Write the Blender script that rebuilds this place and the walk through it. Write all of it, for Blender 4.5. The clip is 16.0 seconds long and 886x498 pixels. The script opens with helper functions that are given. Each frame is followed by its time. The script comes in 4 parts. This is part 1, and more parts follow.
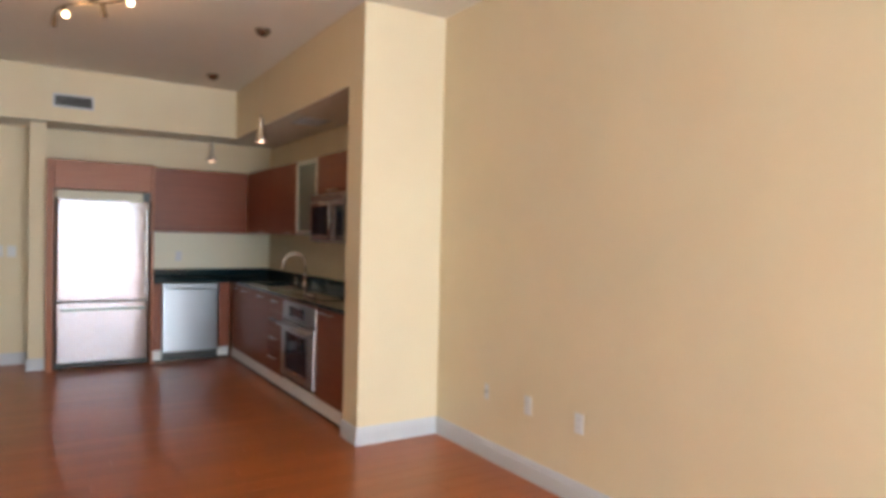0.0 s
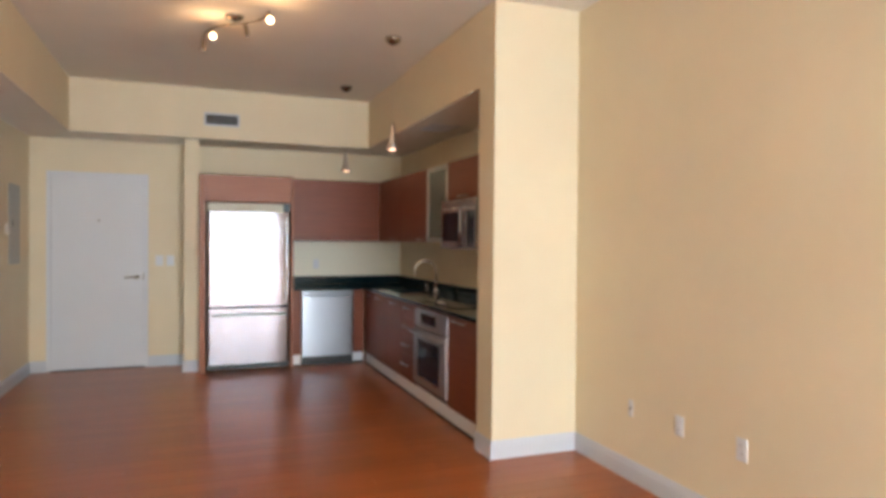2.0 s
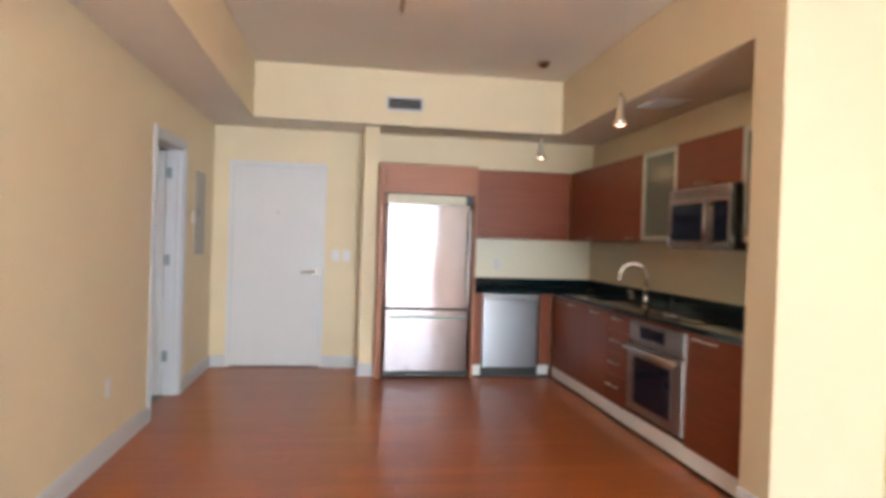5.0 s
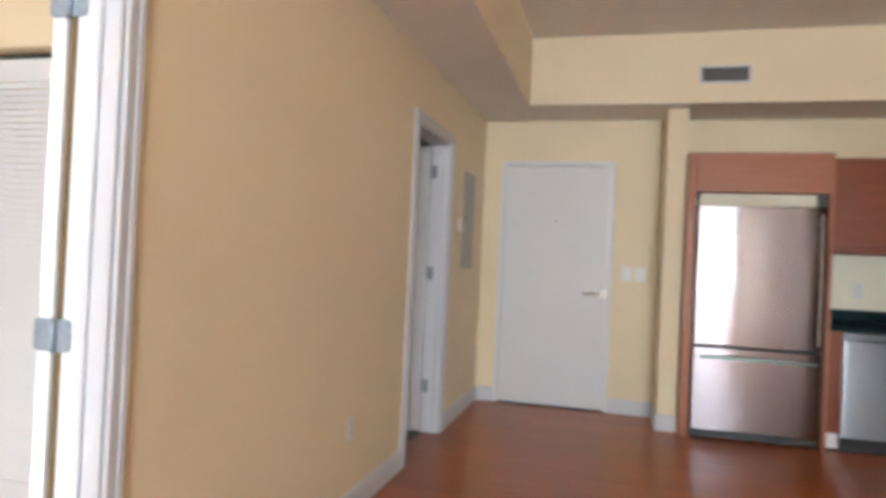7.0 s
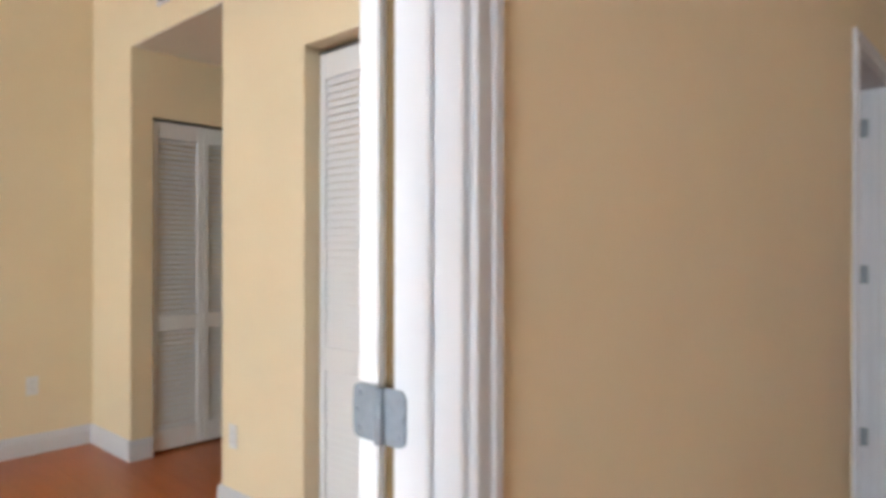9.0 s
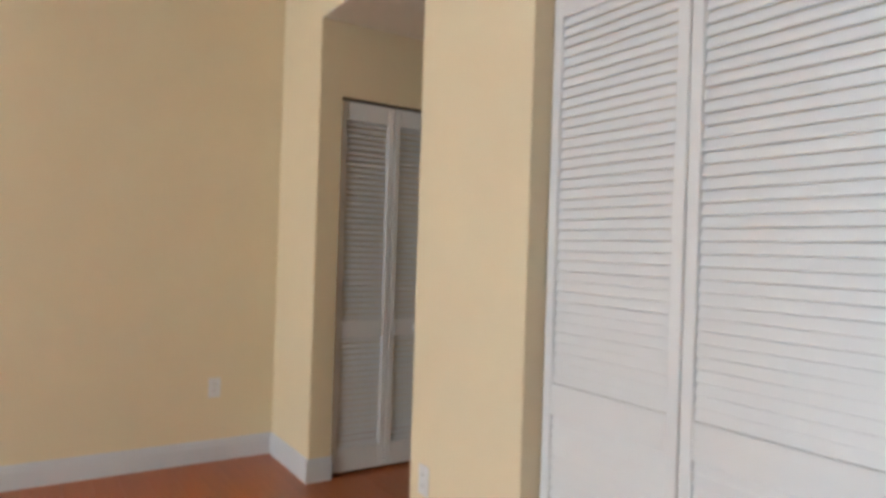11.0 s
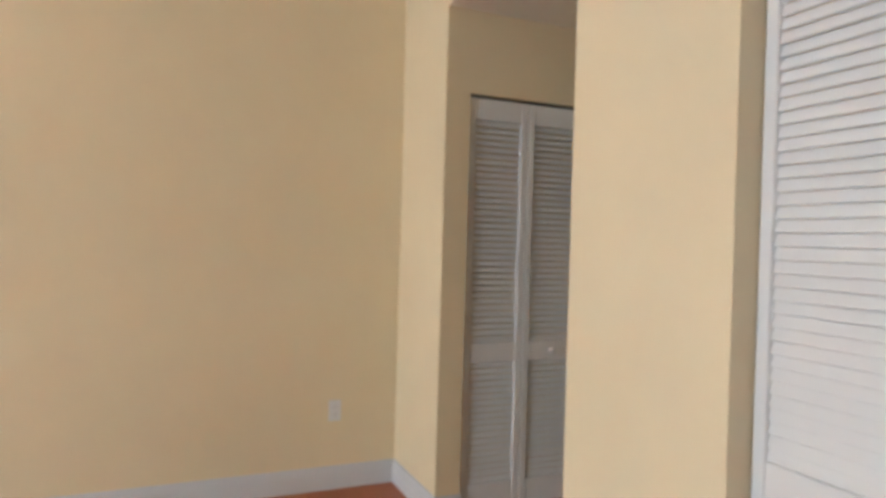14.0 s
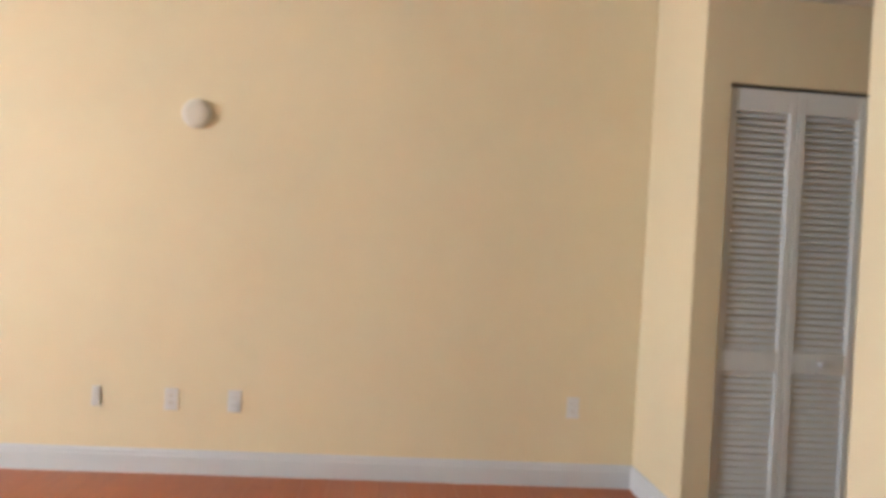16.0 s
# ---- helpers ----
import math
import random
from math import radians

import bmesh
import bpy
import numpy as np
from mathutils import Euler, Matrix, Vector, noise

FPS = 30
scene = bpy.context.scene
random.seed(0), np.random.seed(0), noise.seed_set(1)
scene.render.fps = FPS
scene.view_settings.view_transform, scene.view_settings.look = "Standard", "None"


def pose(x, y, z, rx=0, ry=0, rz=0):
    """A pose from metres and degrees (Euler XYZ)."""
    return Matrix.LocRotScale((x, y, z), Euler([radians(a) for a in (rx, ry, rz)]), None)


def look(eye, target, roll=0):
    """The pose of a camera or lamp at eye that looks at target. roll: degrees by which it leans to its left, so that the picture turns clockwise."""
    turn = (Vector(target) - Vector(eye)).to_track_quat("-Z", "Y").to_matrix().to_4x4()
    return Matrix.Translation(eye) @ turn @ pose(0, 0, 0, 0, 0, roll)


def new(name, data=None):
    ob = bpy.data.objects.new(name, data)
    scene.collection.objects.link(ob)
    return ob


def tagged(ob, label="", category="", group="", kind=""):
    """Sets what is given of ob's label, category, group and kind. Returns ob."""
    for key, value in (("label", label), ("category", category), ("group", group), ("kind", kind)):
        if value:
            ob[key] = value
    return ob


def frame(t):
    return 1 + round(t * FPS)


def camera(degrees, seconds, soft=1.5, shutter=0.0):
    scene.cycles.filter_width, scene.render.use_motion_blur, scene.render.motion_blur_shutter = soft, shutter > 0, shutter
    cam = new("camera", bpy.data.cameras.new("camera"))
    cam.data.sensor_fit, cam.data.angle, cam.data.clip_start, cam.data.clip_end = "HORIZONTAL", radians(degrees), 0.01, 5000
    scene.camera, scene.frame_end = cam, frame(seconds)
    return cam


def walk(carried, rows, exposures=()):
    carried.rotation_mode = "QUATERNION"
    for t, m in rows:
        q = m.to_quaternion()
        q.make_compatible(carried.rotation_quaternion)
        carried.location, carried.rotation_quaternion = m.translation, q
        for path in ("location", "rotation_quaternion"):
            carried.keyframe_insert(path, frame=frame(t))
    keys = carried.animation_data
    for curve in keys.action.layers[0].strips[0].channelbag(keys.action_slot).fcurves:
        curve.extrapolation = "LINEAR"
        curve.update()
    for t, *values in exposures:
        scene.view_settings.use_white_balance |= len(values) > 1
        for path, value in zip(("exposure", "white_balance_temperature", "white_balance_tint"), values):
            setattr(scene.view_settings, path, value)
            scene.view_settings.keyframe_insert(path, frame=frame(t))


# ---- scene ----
cam = camera(68.4, 16.0, soft=4.0, shutter=0.5)
PATH = [
    (0, (-0.257, 1.724, 1.427), (0.808, 3.416, 1.387), 1.3),
    (0.5, (-0.19, 1.852, 1.416), (0.745, 3.619, 1.379), 0.5),
    (1, (-0.196, 1.912, 1.393), (0.638, 3.73, 1.372), 0.5),
    (1.5, (-0.209, 1.917, 1.383), (0.555, 3.766, 1.372), 0.6),
    (2, (-0.222, 1.894, 1.426), (0.498, 3.76, 1.398), 0.5),
    (2.5, (-0.244, 1.904, 1.407), (0.457, 3.776, 1.376), 0.8),
    (3, (-0.29, 1.923, 1.392), (0.39, 3.804, 1.347), 1.4),
    (5.5, (-0.498, 3.191, 1.336), (-0.362, 5.186, 1.323), 1.7),
    (6, (-0.476, 3.514, 1.312), (-0.543, 5.513, 1.314), 1.8),
    (6.5, (-0.467, 3.755, 1.267), (-0.767, 5.732, 1.279), 2.5),
    (7, (-0.67, 4.065, 1.245), (-1.173, 6.001, 1.269), 2.6),
    (7.5, (-0.758, 4.273, 1.256), (-1.521, 6.122, 1.291), 3.2),
    (8, (-0.952, 4.463, 1.266), (-1.916, 6.215, 1.299), 3.4),
    (8.5, (-1.168, 4.626, 1.256), (-2.31, 6.268, 1.296), 2.8),
    (9, (-1.304, 4.751, 1.247), (-2.643, 6.237, 1.247), 0.1),
    (9.5, (-1.431, 4.821, 1.241), (-2.905, 6.172, 1.234), 0.3),
    (10, (-1.662, 4.935, 1.209), (-3.226, 6.182, 1.218), 1.1),
    (12.5, (-2.253, 5.094, 1.338), (-3.982, 6.097, 1.307), 1.8),
    (13, (-2.322, 4.999, 1.384), (-4.047, 6.01, 1.338), 1.3),
    (13.5, (-2.356, 5.018, 1.393), (-4.122, 5.955, 1.346), 1.0),
    (14, (-2.411, 5.142, 1.324), (-4.244, 5.943, 1.302), 1.6),
    (14.5, (-2.443, 5.181, 1.276), (-4.33, 5.843, 1.273), 2.4),
    (15, (-2.337, 5.147, 1.226), (-4.278, 5.626, 1.246), 3.3),
    (15.5, (-2.289, 5.024, 1.212), (-4.261, 5.359, 1.225), 3.3),
    (16, (-2.395, 5.028, 1.199), (-4.39, 5.176, 1.208), 3.4),
]
EXPOSURES = [(0.0, 0.04), (1.5, 0.14), (3.0, 0.26), (5.5, 0.62), (6.5, 0.50), (7.0, 0.35), (8.0, 0.14), (8.5, 0.13), (9.5, -0.04), (10.0, -0.16), (12.5, -0.22), (14.0, -0.09), (16.0, 0.14)]
walk(cam, [(t, look(eye, target, roll)) for t, eye, target, roll in PATH], EXPOSURES)

# ---- world, daylight and lamps ----
world = bpy.data.worlds.new("sky")
scene.world = world
world.use_nodes = True
wn = world.node_tree.nodes
wl = world.node_tree.links
sky = wn.new("ShaderNodeTexSky")
sky.sky_type = "NISHITA"
sky.sun_disc = False
sky.sun_elevation = radians(52)
sky.sun_rotation = radians(20)
wn["Background"].inputs["Strength"].default_value = 0.12
wl.new(sky.outputs["Color"], wn["Background"].inputs["Color"])

sun_data = bpy.data.lights.new("sun", "SUN")
sun_data.energy = 2.5
sun_data.angle = radians(0.6)
sun_data.color = (1.0, 0.95, 0.87)
sun = new("sun", sun_data)
sun.matrix_world = look((2, 16, 20), (0, 0, 0))


def window_light(name, x, y, z, wide, high, watts, color, tilt):
    data = bpy.data.lights.new(name, "AREA")
    data.shape = "RECTANGLE"
    data.size, data.size_y = wide, high
    data.energy, data.color = watts, color
    ob = new(name, data)
    ob.matrix_world = pose(x, y, z, 90 + tilt, 0, 0)
    return ob


# skylight falls through the upper panes, light off the sunlit ground rises through the lower
SKY, GROUND = (0.60, 0.84, 1.0), (0.96, 0.92, 0.88)
window_light("living_window_sky", 0.80, -2.72, 1.81, 2.66, 1.20, 205, SKY, -36)
window_light("living_window_ground", 0.80, -2.72, 0.63, 2.66, 1.20, 165, GROUND, 36)
window_light("bedroom_window_sky", -2.70, -1.70, 1.84, 1.40, 0.99, 204, SKY, -36)
window_light("bedroom_window_ground", -2.70, -1.70, 0.86, 1.40, 0.99, 134, GROUND, 36)


def bulb(name, x, y, z, watts, radius=0.02, color=(1.0, 0.58, 0.27)):
    data = bpy.data.lights.new(name, "POINT")
    data.energy, data.color, data.shadow_soft_size = watts, color, radius
    ob = new(name, data)
    ob.location = (x, y, z)


# ---- materials ----
def node_mat(name):
    m = bpy.data.materials.new(name)
    m.use_nodes = True
    return m, m.node_tree.nodes, m.node_tree.links, m.node_tree.nodes["Principled BSDF"]


def ramp_node(n, stops):
    r = n.new("ShaderNodeValToRGB")
    e = r.color_ramp.elements
    while len(e) < len(stops):
        e.new(0.5)
    for k, (p, c) in zip(e, stops):
        k.position, k.color = p, (*c, 1)
    return r


def noise_tex(n, l, scale, detail=4.0, stretch=(1, 1, 1), source="Object", rough=0.55, offset=None):
    tc = n.new("ShaderNodeTexCoord")
    mp = n.new("ShaderNodeMapping")
    mp.inputs["Scale"].default_value = stretch
    l.new(tc.outputs[source], mp.inputs["Vector"])
    if offset is not None:
        l.new(offset, mp.inputs["Location"])
    t = n.new("ShaderNodeTexNoise")
    t.inputs["Scale"].default_value = scale
    t.inputs["Detail"].default_value = detail
    t.inputs["Roughness"].default_value = rough
    l.new(mp.outputs["Vector"], t.inputs["Vector"])
    return t


def bump_on(n, l, b, height, strength, distance=0.002):
    bp = n.new("ShaderNodeBump")
    bp.inputs["Strength"].default_value = strength
    bp.inputs["Distance"].default_value = distance
    l.new(height, bp.inputs["Height"])
    l.new(bp.outputs["Normal"], b.inputs["Normal"])


def shade(c, k):
    return tuple(min(1.0, v * k) for v in c)


def painted(name, color, rough=0.5, spread=0.05, bump=0.12, grain=260, spec=0.35):
    """Rolled paint: broad faint unevenness, fine roller texture."""
    m, n, l, b = node_mat(name)
    big = noise_tex(n, l, 1.3, 3)
    r = ramp_node(n, [(0.3, shade(color, 1 - spread)), (0.7, shade(color, 1 + spread))])
    l.new(big.outputs["Fac"], r.inputs["Fac"])
    l.new(r.outputs["Color"], b.inputs["Base Color"])
    b.inputs["Roughness"].default_value = rough
    b.inputs["Specular IOR Level"].default_value = spec
    fine = noise_tex(n, l, grain, 2)
    bump_on(n, l, b, fine.outputs["Fac"], bump, 0.001)
    return m


def plain(name, color, rough=0.4, metal=0.0, spread=0.06, scale=30, bump=0.0, spec=0.5):
    m, n, l, b = node_mat(name)
    t = noise_tex(n, l, scale, 4)
    r = ramp_node(n, [(0.3, shade(color, 1 - spread)), (0.7, shade(color, 1 + spread))])
    l.new(t.outputs["Fac"], r.inputs["Fac"])
    l.new(r.outputs["Color"], b.inputs["Base Color"])
    b.inputs["Roughness"].default_value = rough
    b.inputs["Metallic"].default_value = metal
    b.inputs["Specular IOR Level"].default_value = spec
    if bump:
        bump_on(n, l, b, t.outputs["Fac"], bump)
    return m


def brushed(name, color, rough=0.22, stretch=(1, 1, 60), scale=14, wave=0.0, smear=0.0):
    """Brushed metal: fine streaks, slightly wavy sheet."""
    m, n, l, b = node_mat(name)
    t = noise_tex(n, l, scale, 5, stretch)
    r = ramp_node(n, [(0.3, shade(color, 0.93)), (0.7, shade(color, 1.05))])
    l.new(t.outputs["Fac"], r.inputs["Fac"])
    l.new(r.outputs["Color"], b.inputs["Base Color"])
    b.inputs["Metallic"].default_value = 1.0
    mr = n.new("ShaderNodeMapRange")
    mr.inputs["To Min"].default_value, mr.inputs["To Max"].default_value = rough * 0.8, rough * 1.25
    l.new(t.outputs["Fac"], mr.inputs["Value"])
    l.new(mr.outputs["Result"], b.inputs["Roughness"])
    if smear:
        tg = n.new("ShaderNodeTangent")
        tg.direction_type, tg.axis = "RADIAL", "Z"
        l.new(tg.outputs["Tangent"], b.inputs["Tangent"])
        b.inputs["Anisotropic"].default_value = smear
        b.inputs["Anisotropic Rotation"].default_value = 0.25
    if wave:
        w = noise_tex(n, l, 2.2, 1, (1, 1, 0.5))
        bump_on(n, l, b, w.outputs["Fac"], wave, 0.02)
    return m


def wood(name, dark, light, rough=0.32, along="x", scale=5.0, coat=0.15):
    """Stained veneer with grain along one axis."""
    m, n, l, b = node_mat(name)
    st = {"x": (0.5, 9, 9), "y": (9, 0.5, 9), "z": (9, 9, 0.5)}[along]
    info = n.new("ShaderNodeObjectInfo")
    mul = n.new("ShaderNodeMath")
    mul.operation = "MULTIPLY"
    mul.inputs[1].default_value = 37.0
    l.new(info.outputs["Random"], mul.inputs[0])
    g = noise_tex(n, l, scale, 8, st, rough=0.62, offset=mul.outputs["Value"])
    g.inputs["Distortion"].default_value = 0.6
    r = ramp_node(n, [(0.28, dark), (0.52, tuple((a + c) / 2 for a, c in zip(dark, light))), (0.75, light)])
    l.new(g.outputs["Fac"], r.inputs["Fac"])
    hsv = n.new("ShaderNodeHueSaturation")
    vr = n.new("ShaderNodeMapRange")
    vr.inputs["To Min"].default_value, vr.inputs["To Max"].default_value = 0.90, 1.10
    l.new(info.outputs["Random"], vr.inputs["Value"])
    l.new(vr.outputs["Result"], hsv.inputs["Value"])
    l.new(r.outputs["Color"], hsv.inputs["Color"])
    l.new(hsv.outputs["Color"], b.inputs["Base Color"])
    b.inputs["Roughness"].default_value = rough
    b.inputs["Coat Weight"].default_value = coat
    b.inputs["Specular IOR Level"].default_value = 0.38
    b.inputs["Coat Roughness"].default_value = 0.2
    bump_on(n, l, b, g.outputs["Fac"], 0.05, 0.001)
    return m


def glowing(name, color, strength):
    m, n, l, b = node_mat(name)
    b.inputs["Base Color"].default_value = (*color, 1)
    b.inputs["Emission Color"].default_value = (*color, 1)
    b.inputs["Emission Strength"].default_value = strength
    return m


def glassy(name, color, rough, ior=1.45):
    m, n, l, b = node_mat(name)
    b.inputs["Base Color"].default_value = (*color, 1)
    b.inputs["Transmission Weight"].default_value = 1.0
    b.inputs["Roughness"].default_value = rough
    b.inputs["IOR"].default_value = ior
    return m


def granite(name):
    m, n, l, b = node_mat(name)
    v = noise_tex(n, l, 190, 3, rough=0.7)
    r = ramp_node(n, [(0.42, (0.005, 0.012, 0.016)), (0.60, (0.010, 0.028, 0.036)), (0.74, (0.05, 0.11, 0.12))])
    l.new(v.outputs["Fac"], r.inputs["Fac"])
    l.new(r.outputs["Color"], b.inputs["Base Color"])
    b.inputs["Roughness"].default_value = 0.08
    b.inputs["Specular IOR Level"].default_value = 0.28
    return m


M_WALL = painted("cream_wall_paint", (0.765, 0.650, 0.465), 0.55, 0.03)
M_CEIL = painted("flat_ceiling_paint", (0.84, 0.80, 0.74), 0.8, 0.03, 0.2, 180, 0.2)
M_TRIM = painted("white_trim_paint", (0.61, 0.625, 0.675), 0.48, 0.02, 0.04, 120, 0.3)
M_DOOR = painted("white_door_paint", (0.70, 0.71, 0.745), 0.45, 0.02, 0.05, 150, 0.45)
M_LOUVER = painted("white_louver_paint", (0.73, 0.74, 0.77), 0.45, 0.02, 0.05, 150, 0.45)
M_SPLASH = painted("pale_splash_paint", (0.83, 0.785, 0.64), 0.4, 0.03, 0.05)
M_FLOOR = wood("cherry_laminate", (0.345, 0.090, 0.025), (0.415, 0.115, 0.032), 0.28, "x", 4.0, 0.06)
M_SUB = plain("floor_joint", (0.05, 0.02, 0.01), 0.7)
M_CAB = wood("cherry_veneer", (0.175, 0.038, 0.012), (0.235, 0.057, 0.018), 0.42, "x", 5.0, 0.0)
M_PANEL = wood("light_cherry_veneer", (0.29, 0.098, 0.045), (0.36, 0.13, 0.06), 0.42, "x", 5.0, 0.0)
# shade of the hinge gap, put into a dark brown colour
M_GAP = wood("gap_shade_brown", (0.105, 0.066, 0.026), (0.145, 0.092, 0.038), 0.7, "z", 5.0, 0.0)
M_CABIN = wood("cabinet_inside", (0.20, 0.09, 0.05), (0.28, 0.13, 0.07), 0.5, "x", 5.0, 0.0)
M_STEEL = brushed("brushed_steel", (0.42, 0.415, 0.435), 0.19, (1, 1, 60), smear=0.9)
M_FRIDGE = brushed("refrigerator_steel", (0.185, 0.160, 0.168), 0.14, (1, 1, 60), 14, wave=0.20, smear=1.0)
M_DISH = brushed("silver_steel_sheet", (0.285, 0.30, 0.335), 0.32, (90, 90, 0.3), smear=0.5)
M_OVEN = brushed("warm_steel_sheet", (0.46, 0.43, 0.42), 0.30, (1, 1, 60), smear=0.4)
M_CANOPY = brushed("dark_nickel", (0.30, 0.27, 0.235), 0.24)
M_HANDLE = brushed("dark_handle_steel", (0.13, 0.17, 0.15), 0.35)
M_GASKET = plain("door_gasket", (0.03, 0.03, 0.03), 0.8)
M_NICKEL = brushed("brushed_nickel", (0.58, 0.555, 0.52), 0.30)
M_CHROME = plain("polished_chrome", (0.80, 0.80, 0.82), 0.14, 1.0, 0.02)
M_HINGE = plain("hinge_metal", (0.235, 0.275, 0.325), 0.5, 0.3, 0.10, 60)
M_ALU = brushed("satin_aluminium", (0.62, 0.64, 0.61), 0.42)
M_GRAN = granite("black_granite")
M_BLACK = plain("black_plastic", (0.012, 0.012, 0.014), 0.35)
M_DARK = plain("oven_glass", (0.009, 0.015, 0.034), 0.08, spec=0.16)
M_COOK = plain("cooktop_glass", (0.006, 0.006, 0.007), 0.05)
M_RING = plain("cooktop_ring", (0.10, 0.10, 0.11), 0.2)
M_PLAST = plain("white_plastic", (0.73, 0.73, 0.745), 0.35, 0, 0.02)
M_ALARM = plain("aged_alarm_plastic", (0.70, 0.66, 0.60), 0.45, 0, 0.03)
M_SLOT = plain("socket_slot", (0.10, 0.09, 0.08), 0.5)
M_GREY = plain("grey_enamel", (0.40, 0.40, 0.37), 0.45, 0, 0.03)
M_FASCIA = plain("pale_fascia_enamel", (0.60, 0.57, 0.46), 0.5, 0, 0.03)
M_GRILLE = plain("grille_slat", (0.30, 0.30, 0.31), 0.5)
M_GRDARK = plain("grille_dark", (0.02, 0.02, 0.02), 0.8)
M_FROST = plain("frosted_glass", (0.13, 0.16, 0.14), 0.25)
M_BULB = glowing("lamp_bulb", (1.0, 0.74, 0.46), 10.0)
M_BULBW = glowing("pendant_bulb", (1.0, 0.62, 0.45), 2.6)
M_TILE = plain("bath_tile", (0.34, 0.34, 0.33), 0.3, 0, 0.12, 6)
M_BATH = painted("bath_wall_paint", (0.78, 0.78, 0.77), 0.6)
M_GROUT = plain("grout", (0.25, 0.24, 0.22), 0.9)
M_GLASS = glassy("window_glass", (1, 1, 1), 0.0)
M_FRAME = plain("window_frame_metal", (0.70, 0.70, 0.70), 0.4, 0.2)
M_GROUND = plain("concrete_ground", (0.32, 0.31, 0.29), 0.9, 0, 0.15, 0.4)
M_TOE = painted("white_toe_kick_paint", (0.80, 0.80, 0.82), 0.4, 0.02)


# ---- mesh helpers ----
def box(x0, x1, y0, y1, z0, z1, bevel=0.0, segs=1, bm=None):
    """A box in a bmesh of its own, or added to bm."""
    own = bmesh.new()
    v = [own.verts.new((x, y, z)) for x in (x0, x1) for y in (y0, y1) for z in (z0, z1)]
    for f in ((0, 1, 3, 2), (4, 6, 7, 5), (0, 4, 5, 1), (2, 3, 7, 6), (0, 2, 6, 4), (1, 5, 7, 3)):
        own.faces.new([v[k] for k in f])
    if bevel:
        bmesh.ops.bevel(own, geom=own.edges[:], offset=bevel, segments=segs, affect="EDGES", profile=0.6)
    if bm is None:
        return own
    join(bm, own)
    return bm


def join(bm, other):
    made = {v: bm.verts.new(v.co) for v in other.verts}
    for f in other.faces:
        bm.faces.new([made[v] for v in f.verts]).smooth = f.smooth
    other.free()
    return bm


def cyl(p0, p1, r0, r1=None, seg=16, bm=None):
    """A closed cylinder or cone from p0 to p1."""
    r1 = r0 if r1 is None else r1
    return tube([p0, p1], [r0, r1], seg, bm)


def tube(points, radii, seg=12, bm=None):
    """A closed round tube along points, with one radius or one for each."""
    bm = bm or bmesh.new()
    pts = [Vector(p) for p in points]
    if not isinstance(radii, (list, tuple)):
        radii = [radii] * len(pts)
    rings = []
    side = None
    for k, p in enumerate(pts):
        d = (pts[min(k + 1, len(pts) - 1)] - pts[max(k - 1, 0)]).normalized()
        if side is None:
            side = d.orthogonal().normalized()
        side = (side - d * side.dot(d)).normalized()
        up = d.cross(side)
        rings.append([bm.verts.new(p + (side * math.cos(a) + up * math.sin(a)) * radii[k]) for a in (2 * math.pi * s / seg for s in range(seg))])
    for a, c in zip(rings, rings[1:]):
        for s in range(seg):
            bm.faces.new((a[s], a[(s + 1) % seg], c[(s + 1) % seg], c[s])).smooth = True
    bm.faces.new(rings[0][::-1])
    bm.faces.new(rings[-1])
    return bm


def lathe(profile, seg=24, bm=None, center=(0, 0, 0)):
    """A turned shape round z from (radius, height) pairs."""
    bm = bm or bmesh.new()
    c = Vector(center)
    rings = [[bm.verts.new(c + Vector((max(r, 0.0004) * math.cos(2 * math.pi * s / seg), max(r, 0.0004) * math.sin(2 * math.pi * s / seg), z))) for s in range(seg)] for r, z in profile]
    for a, b in zip(rings, rings[1:]):
        for s in range(seg):
            bm.faces.new((a[s], a[(s + 1) % seg], b[(s + 1) % seg], b[s])).smooth = True
    return bm


def extrude_profile(profile, length, bm=None):
    """A moulding: (y, z) outline run along x from 0 to length."""
    bm = bm or bmesh.new()
    a = [bm.verts.new((0, y, z)) for y, z in profile]
    b = [bm.verts.new((length, y, z)) for y, z in profile]
    k = len(profile)
    for s in range(k):
        bm.faces.new((a[s], a[(s + 1) % k], b[(s + 1) % k], b[s]))
    bm.faces.new(a[::-1])
    bm.faces.new(b)
    return bm


def finish(bm, name, material):
    bmesh.ops.recalc_face_normals(bm, faces=bm.faces[:])
    me = bpy.data.meshes.new(name)
    bm.to_mesh(me)
    bm.free()
    me.materials.append(material)
    return me


def thing(name, place, label, category, group="", rz=0.0, kind=""):
    ob = new(name)
    ob.empty_display_size = 0.1
    ob.matrix_basis = pose(*place, 0, 0, rz)
    return tagged(ob, label, category, group, kind)


def part(name, bm, material, parent, label=""):
    ob = new(name, finish(bm, name, material))
    ob.parent = parent
    if label:
        ob["label"] = label
    return ob


def piece(name, mesh, parent, place=(0, 0, 0)):
    ob = new(name, mesh)
    ob.parent = parent
    ob.location = place
    return ob


def solid(name, bm, material, label, category, kind="structure", place=(0, 0, 0), rz=0.0, group=""):
    ob = new(name, finish(bm, name, material))
    ob.matrix_basis = pose(*place, 0, 0, rz)
    return tagged(ob, label, category, group, kind)


